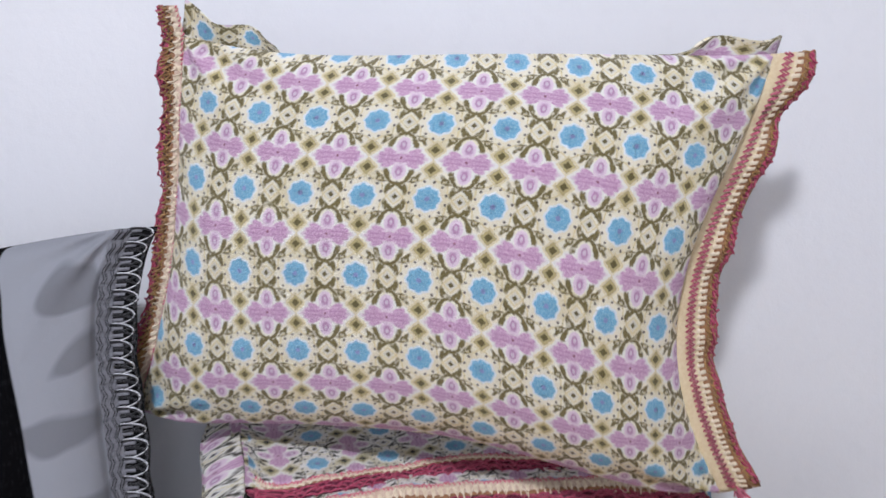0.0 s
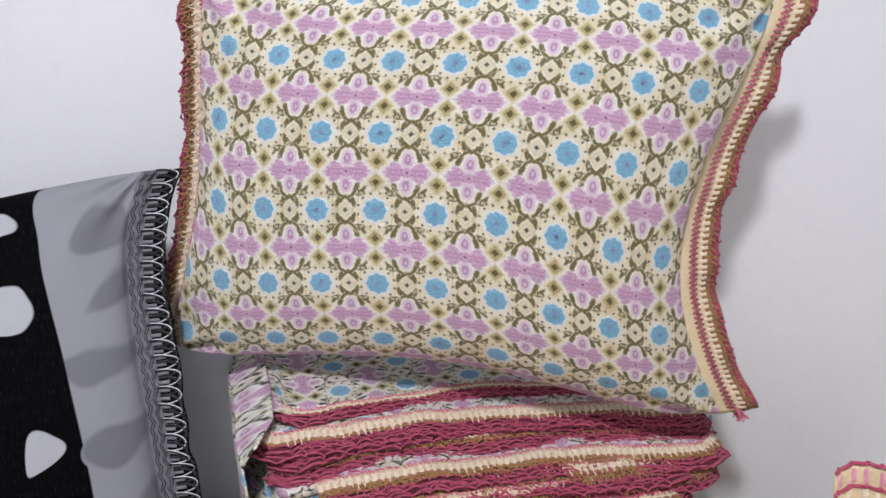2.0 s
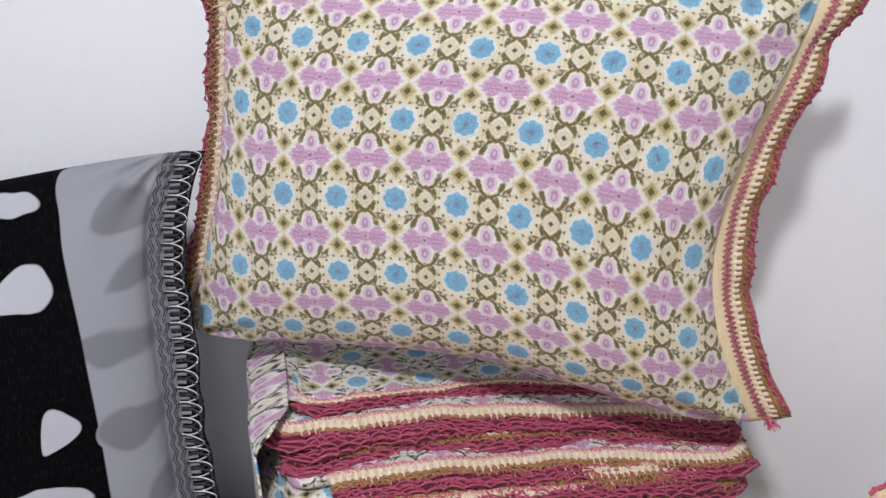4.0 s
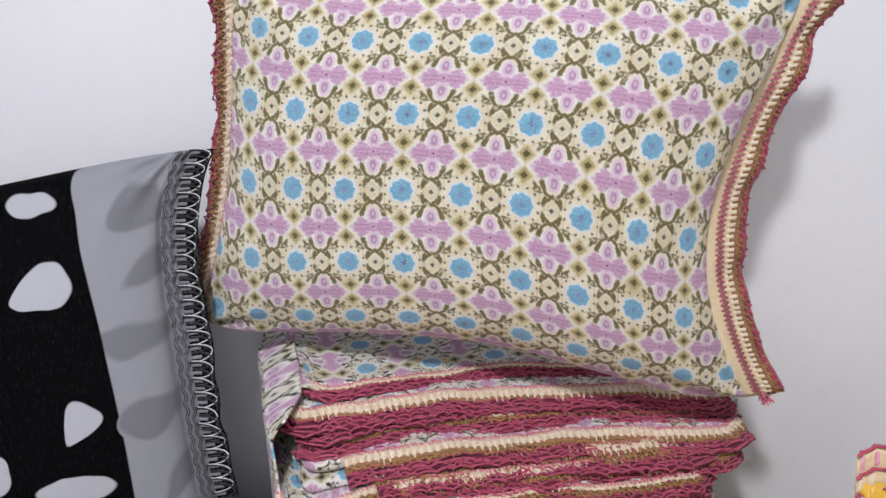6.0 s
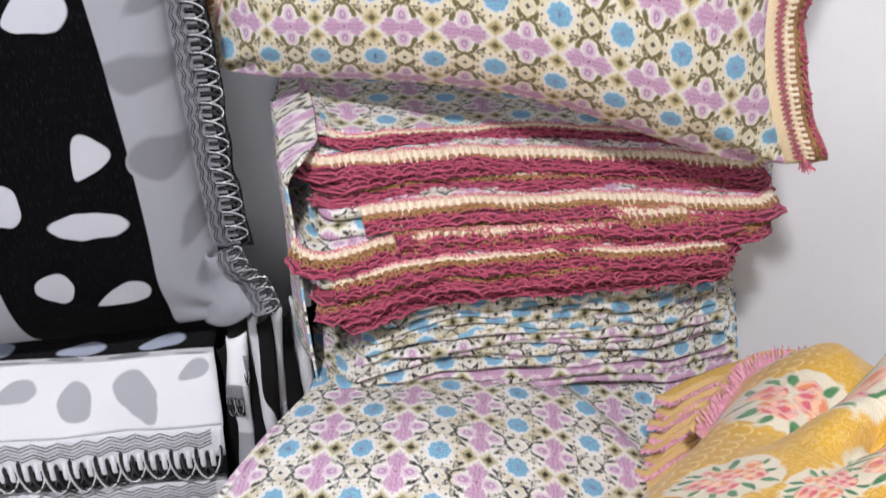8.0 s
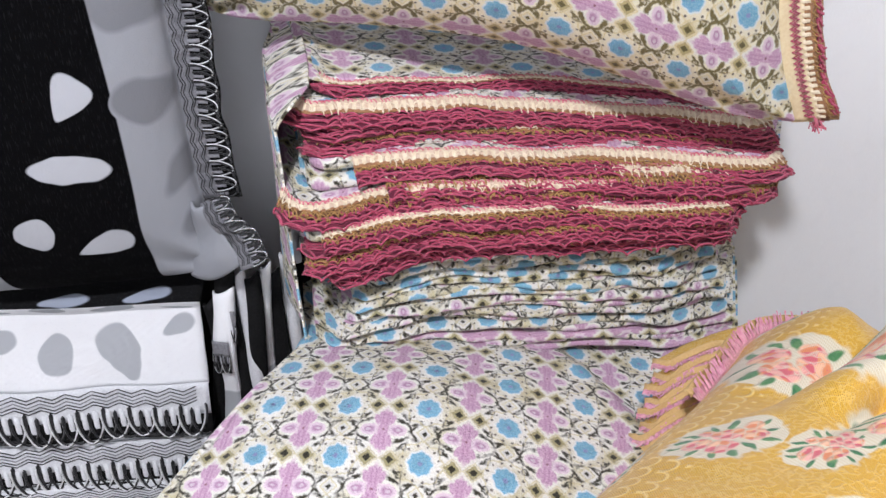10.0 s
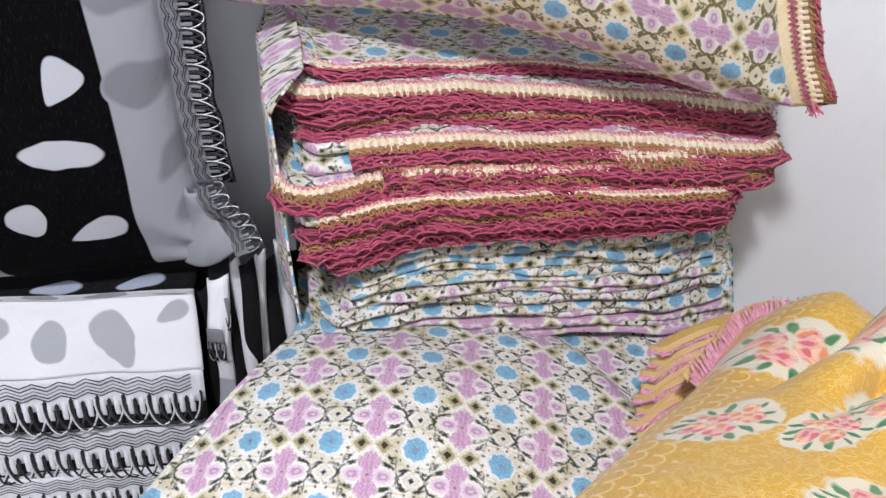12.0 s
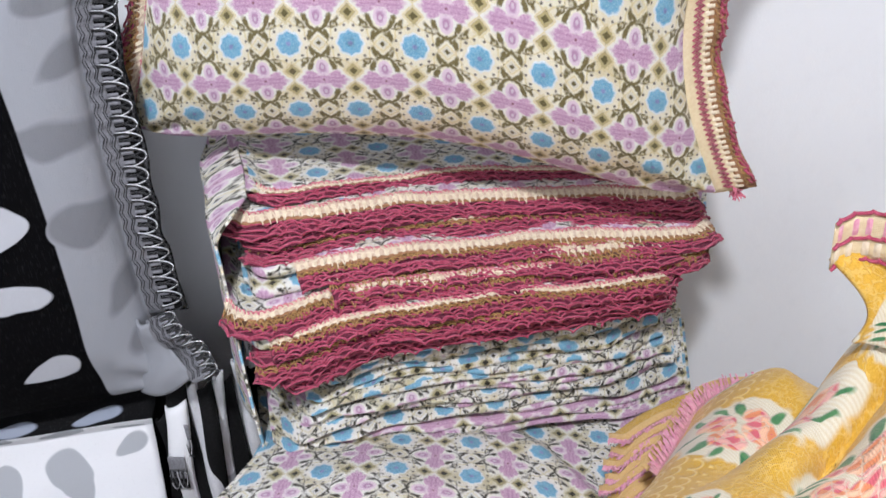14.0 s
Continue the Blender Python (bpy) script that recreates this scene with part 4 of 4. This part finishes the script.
# ---- black and white folded set ----
def bw_pile():
    yaw = np.array((0.217, 0.050)) / 0.2227
    for k in range(3):
        cv = thing("folded_drop_sheet", ("folded drop print sheet, black above a white border with grey drops", "folded drop print sheet with black and silver braid")[min(k, 1)], "bed sheet", "drop print sheets in a pile")
        top = (0.094, -0.108, -0.185)[k]
        face = (0.112, 0.010, 0.006)[k]
        nu, nv = 60, 30
        a = np.linspace(0, 1, nu)
        right = np.array((-0.378, 0.664)) + np.array((-0.004, -0.045)) * min(k, 1) + np.array((0.006 * k, -0.02 * max(0, k - 1)))
        base = right - yaw * 0.62 * (1 - a)[:, None]
        rows, uv = [], []
        prof = [(0.20 * (1 - j / 9), 0.0) for j in range(9)] + [(0.0, 0.0)] + [(-0.040 * (face / 0.112) * q, -face * q) for q in np.linspace(0.06, 1, 18)]
        dist = 0.0
        for n, (bk, dz) in enumerate(prof):
            w = np.array([nz(x * 7 + k, n * 0.15) for x in a]) * 0.003
            rows.append(np.stack([base[:, 0] - 0.23 * bk, base[:, 1] + bk * 0.97 + w, np.full(nu, top + dz) + w], -1))
            d = bk if n < 10 else dz
            uv.append(np.stack([(a - 1) * 0.62 + 0.155, np.full(nu, d + (0.0 if n < 10 else 0.085))], -1))
        P, UV = np.array(rows)[:, ::-1], np.array(uv)[:, ::-1]
        thick_sheet("black_top", P[:10], UV[:10], 0.004, DROPS_BLACK, cv, "black cloth with grey drops")
        thick_sheet("white_border", P[9:] + np.array((0, -0.003, 0.0)), UV[9:], 0.004, DROPS_WHITE, cv, "white border with grey drops")
        body = P[9:].copy()
        E = P[-1][::-1] + np.array((0, -0.004, 0))
        D = np.tile((0.02, -0.22, -0.97), (nu, 1))
        N = np.tile((0.22, -0.94, 0.21), (nu, 1))
        lace_trim(cv, Seam(E, D, N), 0.082 if k < 2 else 0.07, 20 + k, 0.034, 0.75, WHITEBAND, 0.0004)
    # loose folded ends beside the pile; the rightmost black ones are added to darken the gap
    for k, (x, y, z0, z1, w, mat) in enumerate(((-0.372, 0.676, -0.16, 0.085, 0.006, BLACKCLOTH), (-0.356, 0.676, -0.20, 0.105, 0.013, DROPS_WHITE), (-0.346, 0.690, -0.20, 0.130, 0.012, BLACKCLOTH), (-0.330, 0.700, -0.2, 0.12, 0.007, WHITEBAND),
                                                 (-0.322, 0.70, -0.2, 0.115, 0.009, BLACKCLOTH), (-0.308, 0.722, -0.2, 0.12, 0.005, DROPS_WHITE), (-0.298, 0.735, -0.2, 0.10, 0.010, BLACKCLOTH), (-0.284, 0.752, -0.2, 0.12, 0.006, WHITEBAND), (-0.272, 0.765, -0.2, 0.10, 0.010, BLACKCLOTH))):
        en = thing("folded_sheet_end", "narrow folded black and white sheet end, rightmost black ones darkening the gap", "bed sheet", "folded ends beside the drop print pile")
        a, b = np.meshgrid(np.linspace(-1, 1, 12), np.linspace(0, 1, 24))
        px = x + w * a * (1 + 0.5 * b) + 0.006 * np.sin(b * 5 + 1.7 * k)
        py = y - 0.010 * np.sqrt(np.clip(1 - a * a, 0, 1)) - 0.03 * b + 0.004 * np.sin(b * 9 + 2 * k)
        pz = z1 + (z0 - z1) * b + 0.006 * a
        thick_sheet("cloth", np.stack([px, py, pz], -1), np.stack([0.05 + w * a, 0.2 - b * 0.25], -1), 0.003, mat, en)
        if k in (1, 2):
            ES = np.stack([np.linspace(x - 0.011, x + 0.012, 8), np.full(8, y - 0.024), np.full(8, (0.03, 0.075)[k - 1])], -1)
            lace_trim(en, Seam(ES, np.tile((0, -0.12, -0.99), (8, 1)), np.tile((0, -0.99, 0.12), (8, 1))), 0.05, 31 + k, 0.011, 0.6, GREYBRAID)


bw_pile()


# ---- yellow set ----
def yellow_brocade():
    """Gold-yellow jacquard with tone-on-tone leaves, scale bands and posies of pink roses on white."""
    c = Cloth("yellow_rose_brocade", 0.5, 0.0, 0.2)
    u, v = c.uv()
    n1, n2 = c.noise(40, 2, "UV"), c.noise(40, 2, "UV", (1, 1, 2))
    wu, wv = u + (n1 - 0.5) * 0.016, v + (n2 - 0.5) * 0.016
    # local place in the nearest posy
    patch = None
    for cu, cv, a, b, turn in ((0.300, 0.487, 0.058, 0.042, -48), (0.200, 0.366, 0.034, 0.028, 10), (0.262, 0.338, 0.030, 0.020, 30), (0.335, 0.365, 0.048, 0.032, 20), (0.345, 0.612, 0.034, 0.014, 15), (0.40, 0.485, 0.030, 0.026, 60), (0.128, 0.378, 0.030, 0.011, 52), (0.42, 0.36, 0.04, 0.03, 0), (0.26, 0.25, 0.035, 0.028, 0)):
        k, m = math.cos(radians(turn)), math.sin(radians(turn))
        p, q = (wu - cu) * k + (wv - cv) * m, (wv - cv) * k - (wu - cu) * m
        e = (hyp(p / a, q / b) - 1.0) * min(a, b)
        p, q = p / a * 0.86, q / b * 0.86
        if patch is None:
            patch, lp, lq = e, p, q
        else:
            near = (patch - e).op("GREATER_THAN", 0.0)
            lp, lq = lp + (p - lp) * near, lq + (q - lq) * near
            patch = patch.min(e)
    petals = leaves = None
    for cu, cv, r in ((-0.50, 0.10, 0.26), (-0.18, -0.30, 0.28), (0.14, 0.20, 0.30), (0.48, -0.16, 0.27), (0.66, 0.24, 0.18), (-0.10, 0.52, 0.18)):
        h = hyp(lp - cu, lq - cv)
        e = h - r * (0.88 + 0.12 * 1.0)
        petals = e if petals is None else petals.min(e)
    for cu, cv, r, turn in ((-0.80, 0.30, 0.17, 130), (-0.72, -0.25, 0.17, 205), (-0.45, -0.58, 0.20, 240), (-0.15, -0.74, 0.17, 265), (0.20, -0.58, 0.20, 290), (0.62, -0.55, 0.18, 320), (0.86, -0.10, 0.16, 10), (0.90, 0.24, 0.14, 35), (0.42, 0.58, 0.20, 60), (0.14, 0.70, 0.18, 85), (-0.38, 0.62, 0.20, 115), (-0.60, 0.50, 0.17, 140)):
        k, m = math.cos(radians(turn)), math.sin(radians(turn))
        p, q = (lp - cu) * k + (lq - cv) * m, (lq - cv) * k - (lp - cu) * m
        e = (hyp(p / r, q / (r * 0.36)) - 1.0) * (r * 0.36)
        leaves = e if leaves is None else leaves.min(e)
    vor = c.tree.nodes.new("ShaderNodeTexVoronoi")
    vor.inputs["Scale"].default_value = 90
    c.tree.links.new(c.coord.outputs["UV"], vor.inputs["Vector"])
    sep = c.tree.nodes.new("ShaderNodeSeparateColor")
    c.tree.links.new(vor.outputs["Color"], sep.inputs[0])
    pick2 = Val(c.tree, sep.outputs[1])
    fine = c.noise(800, 2, "UV")
    leaf2 = c.noise(120, 2, "UV", (1.0, 1.0, 3.0))
    gold = c.mix((fine - 0.3) * 2.0, (0.66, 0.37, 0.032), (0.80, 0.50, 0.085))
    tone = ((leaf2 - 0.5).abs() - 0.035).inside(0.03)
    gold = c.mix(tone * 0.45, gold, (0.86, 0.64, 0.22))
    # scale band along the cloth's edge
    d = (u - 0.10) * 0.80 - (v - 0.33) * 0.60
    band = ((d - 0.028).abs() - 0.026).inside(0.002)
    su = (d * 60.0)
    sv = ((u - 0.10) * 0.60 + (v - 0.33) * 0.80) * 60.0
    row = su.floor()
    cell = hyp((sv + row * 0.5).fract() - 0.5, su.fract() - 0.2)
    scale = ((cell - 0.46).abs() - 0.07).inside(0.06)
    gold = c.mix(band, gold, (0.72, 0.42, 0.05))
    gold = c.mix(band * scale, gold, (0.88, 0.64, 0.22))
    white = (petals - 0.34).min(leaves - 0.05).inside(0.06)
    lines = (u * 1900.0 + v * 900.0).sin() * 0.5 + 0.5
    col = c.mix(white, gold, c.mix(lines * 0.4, (0.74, 0.69, 0.57), (0.60, 0.48, 0.26)))
    strokes = (((lp * 21.0 + lq * 9.0 + n1 * 5.0).sin() + (lq * 25.0 - lp * 7.0 + n2 * 6.0).sin()) * 0.5)
    flower = petals.inside(0.05) * (1.0 - ((strokes.abs() - 0.10).inside(0.10)) * 0.55)
    rose = c.mix(strokes * 0.9 + 0.5, (0.66, 0.13, 0.17), (0.86, 0.46, 0.40))
    rose2 = c.mix(strokes * 0.9 + 0.5, (0.74, 0.26, 0.12), (0.88, 0.54, 0.36))
    rose = c.mix((pick2 - 0.55) * 30.0, rose, rose2)
    leaf = leaves.inside(0.03)
    col = c.mix(leaf, col, c.mix(pick2, (0.03, 0.17, 0.07), (0.10, 0.26, 0.10)))
    col = c.mix(flower, col, rose)
    c.set("Base Color", col)
    lurex = 1.0 - white
    c.set("Metallic", lurex * 0.25)
    c.bump(flower * (strokes * 0.4 + 0.6) + leaf * 0.7 + tone * 0.4 * lurex + band * scale * 0.6 + (u * 4200.0).sin() * 0.12 + fine * 0.6, 0.0014)
    return c.mat


YELLOW = yellow_brocade()
PINKTHREAD = thread("pink_thread", (0.66, 0.25, 0.38), (0.82, 0.50, 0.58), 0.5)
TANBAND = plain_cloth("tan_gold_braid", (0.62, 0.40, 0.16), (0.74, 0.53, 0.26), 500, 0.6, 0.0012, 0.2)
MAUVEBAND = plain_cloth("mauve_braid", (0.50, 0.22, 0.26), (0.68, 0.42, 0.42), 300, 0.7, 0.0014)


BACK_EDGE = [(0.02, 0.24), (0.10, 0.352), (0.165, 0.440), (0.222, 0.505), (0.262, 0.560), (0.288, 0.604), (0.322, 0.634), (0.362, 0.645), (0.400, 0.634), (0.432, 0.600), (0.52, 0.58), (0.62, 0.56)]


def back_edge(n):
    """The rounded far rim of the yellow pillow, seen from above."""
    p = np.array(BACK_EDGE)
    d = np.r_[0, np.cumsum(np.linalg.norm(np.diff(p, axis=0), axis=1))]
    q = np.linspace(0, d[-1], n)
    line = np.stack([np.interp(q, d, p[:, k]) for k in (0, 1)], -1)
    for _ in range(n // 14):
        line[1:-1] = (line[:-2] + 2 * line[1:-1] + line[2:]) / 4
    return line


RIM = back_edge(160)


def yellow_height(x, y):
    """The crumpled yellow case: a rounded rim, a swelling top and long folds that run towards its gathered corner."""
    x, y = np.asarray(x, float), np.asarray(y, float)
    s = np.sqrt(((x[..., None] - RIM[:, 0]) ** 2 + (y[..., None] - RIM[:, 1]) ** 2).min(-1))
    z = 0.140 + 0.055 * np.sqrt(1 - (1 - np.clip(s / 0.04, 0, 1)) ** 2) + 0.108 * np.tanh(s / 0.10) + 0.25 * np.clip(0.45 - y, 0, 0.2)
    g = 0.61 * (x - 0.271) - 0.79 * (y - 0.439)
    h = 0.79 * (x - 0.271) + 0.61 * (y - 0.439)
    fade = 1 / (1 + np.exp(-(h + 0.01) / 0.022))
    wide = np.where(g < 0, 0.11, 0.062 + 0.05 * np.clip(h, 0, 1))
    fold = np.abs(np.sin(math.pi * g / wide)) ** 0.7
    z = z + np.where(g < 0, 0.030 * fold - 0.030, 0.060 * fold - 0.030) * fade * np.clip(s / 0.05, 0, 1)
    z = z + 1.5 * np.clip(x - 0.332, 0, 0.09) / (1 + np.exp(-(g - 0.004) / 0.008))
    return z


def yellow_set():
    yp = thing("yellow_pillow", "crumpled golden yellow brocade pillow with rose posies", "pillow", "pillows")
    n = len(RIM)
    near = np.stack([np.linspace(0.10, 0.66, n), np.linspace(0.12, 0.36, n)], -1)
    q = np.r_[-1.0, -0.66, -0.33, np.linspace(0, 1, 120) ** 1.5]
    rows, uvs = [], []
    for b in q:
        P2 = RIM + (near - RIM) * max(b, 0.0)
        z = yellow_height(P2[:, 0], P2[:, 1])
        if b < 0:
            P2, z = P2 + (near - RIM) * 0.05 * -b, 0.140 + 0.10 * b + 0 * z
        z = z + 0.0035 * nzv(np.stack([P2[:, 0], P2[:, 1], 0 * z], -1), 26.0, 2.0) * (b > 0.02)
        rows.append(np.c_[P2, z])
        uvs.append(P2)
    P, UV = np.array(rows)[::-1], np.array(uvs)[::-1]
    thick_sheet("cover", P, UV, 0.005, YELLOW, yp)
    # gathered corner with braid
    a, b = np.meshgrid(np.linspace(0, 1, 40), np.linspace(0, 1, 30))
    lo = np.array((0.352, 0.462, 0.385)) + (np.array((0.47, 0.40, 0.40)) - np.array((0.352, 0.462, 0.385))) * a[..., None]
    hi = np.array((0.334, 0.500, 0.445)) + (np.array((0.50, 0.42, 0.52)) - np.array((0.334, 0.500, 0.445))) * a[..., None]
    P = lo + (hi - lo) * b[..., None]
    P[..., 0] += 0.018 * np.sin(b * math.pi) * (1 - a)
    P[..., 1] += 0.012 * np.sin(a * 14) * (0.3 + 0.7 * b) - 0.01 * np.sin(b * 3.1)
    thick_sheet("case_corner", P[:, :], np.stack([0.36 + a * 0.15, 0.46 + b * 0.08], -1), 0.004, YELLOW, yp)
    E = P[-1]
    T = np.gradient(E, axis=0)
    D = np.tile((-0.12, 0.02, 0.97), (40, 1))
    sm = Seam(E, D, np.tile((-0.1, -0.95, 0.2), (40, 1)))
    band = strip("trim_band", sm, -0.012, 0.034, 0.002, CREAMBAND, yp, "cream braid with mauve bars")
    tufts("stitching", sm, -0.008, 0.008, 0.004, 0.011, CREAM, band, 0.6, 4)
    tufts("bar_stitching", sm, 0.012, 0.030, 0.0035, 0.012, PINKTHREAD, band, 0.45, 5)
    for w in (-0.011, 0.010, 0.034):
        cord("edge_cord", [scallops(sm, w, 0.002, 0.012, 0.003, 3)], 0.0018, ROSE, yp, "rose edging cord", 5)
    # folded covers whose braid edges fan out beside the pillow
    for k in range(9):
        cv = thing("folded_yellow_cover", "folded yellow cover with tan and pink fringed braid edge", "bed cover", "yellow covers in a pile")
        p0 = np.array((0.172 + 0.0035 * k + 0.006 * (k % 2), 0.498 + 0.0115 * k))
        p1 = np.array((0.268 + 0.007 * k, 0.548 + 0.011 * k))

        def front(a, p0=p0, p1=p1):
            p = p0 + (p1 - p0) * a
            return p[0], p[1] + 0.010 * math.sin(a * 3.1) + 0.022 * ease(1 - a / 0.2) ** 2

        def zl(a, k=k):
            return 0.050 + 0.0088 * k + (0.046 - 0.002 * k) * a - 0.010 * ease(1 - a / 0.25)

        P, row = slab("cloth", cv, front, lambda a, p0=p0, p1=p1: (p0[0] + (p1[0] - p0[0]) * a + 0.015, p0[1] + (p1[1] - p0[1]) * a + 0.035), zl, lambda a, zl=zl: zl(a) + 0.0084, YELLOW, 40 + k, False, 0.003, 40, 8, (0.2, 0.1))
        sm = front_seam(P, row, 0.7, 0.6, 50 + k)
        strip("trim_band", sm, -0.005, 0.003, 0.0016, TANBAND, cv, "tan gold braid", wave=0.0005)
        strip("trim_edge", sm, 0.002, 0.0065, 0.0006, MAUVEBAND, cv, "mauve braid edge", wave=0.001)
        rr = np.random.RandomState(60 + k)
        n = 90
        s0 = rr.uniform(0, sm.length, n)
        w0, ln = rr.uniform(0.001, 0.004, n), rr.uniform(0.003, 0.007, n)
        cord("fringe", [sm.at([s, s + rr.uniform(-0.003, 0.003), s + rr.uniform(-0.004, 0.004)], np.array([w, w + l / 2, w + l]), np.array([0.0015, 0.004, 0.0035])) for s, w, l in zip(s0, w0, ln)], 0.0008, PINKTHREAD, cv, "pink thread fringe", 4)
    # loose fringed braid along the pillow's far rim
    E = RIM[66:112]
    T = np.gradient(E, axis=0)
    T /= np.linalg.norm(T, axis=1, keepdims=True)
    out = np.c_[-T[:, 1], T[:, 0], 0 * T[:, 0]]
    E = np.c_[E, np.full(len(E), 0.168)]
    sm = Seam(E, out * 0.75 + np.array((0, 0, 0.55)), -out * 0.5 + np.array((0, 0, 0.86)))
    strip("far_trim", sm, -0.012, 0.008, 0.003, MAUVEBAND, yp, "mauve braid edge", wave=0.002)
    strip("far_band", sm, 0.006, 0.018, -0.003, TANBAND, yp, "tan gold braid", wave=0.002)
    rr = np.random.RandomState(9)
    s0 = rr.uniform(0, sm.length, 130)
    cord("fringe", [sm.at([s, s + rr.uniform(-0.004, 0.004)], np.array([0.0, rr.uniform(0.010, 0.022)]), np.array([0.004, 0.006])) for s in s0], 0.0009, PINKTHREAD, yp, "pink thread fringe", 4)


yellow_set()


# ---- lower parts of the piles, down to the floor ----
core = thing("folded_black_sheet", "thick folded black sheet at the core of its pile", "bed sheet", "drop print sheets in a pile")
slab("cloth", core, lambda a: (-0.985 + 0.585 * a, 0.572 + 0.136 * a), lambda a: (-0.985 + 0.50 * a, 0.95), lambda a: -0.335, lambda a: 0.082, BLACKCLOTH, 81, False, 0.001, 30, 8)
low = thing("folded_yellow_quilt", "thick folded yellow quilt carrying the yellow pillow", "quilt")
slab("cloth", low, lambda a: (0.432 + 0.26 * a, 0.16), lambda a: (0.432 + 0.26 * a, 0.62), lambda a: -0.335, lambda a: 0.16, YELLOW, 82, False, 0.002, 30, 8)
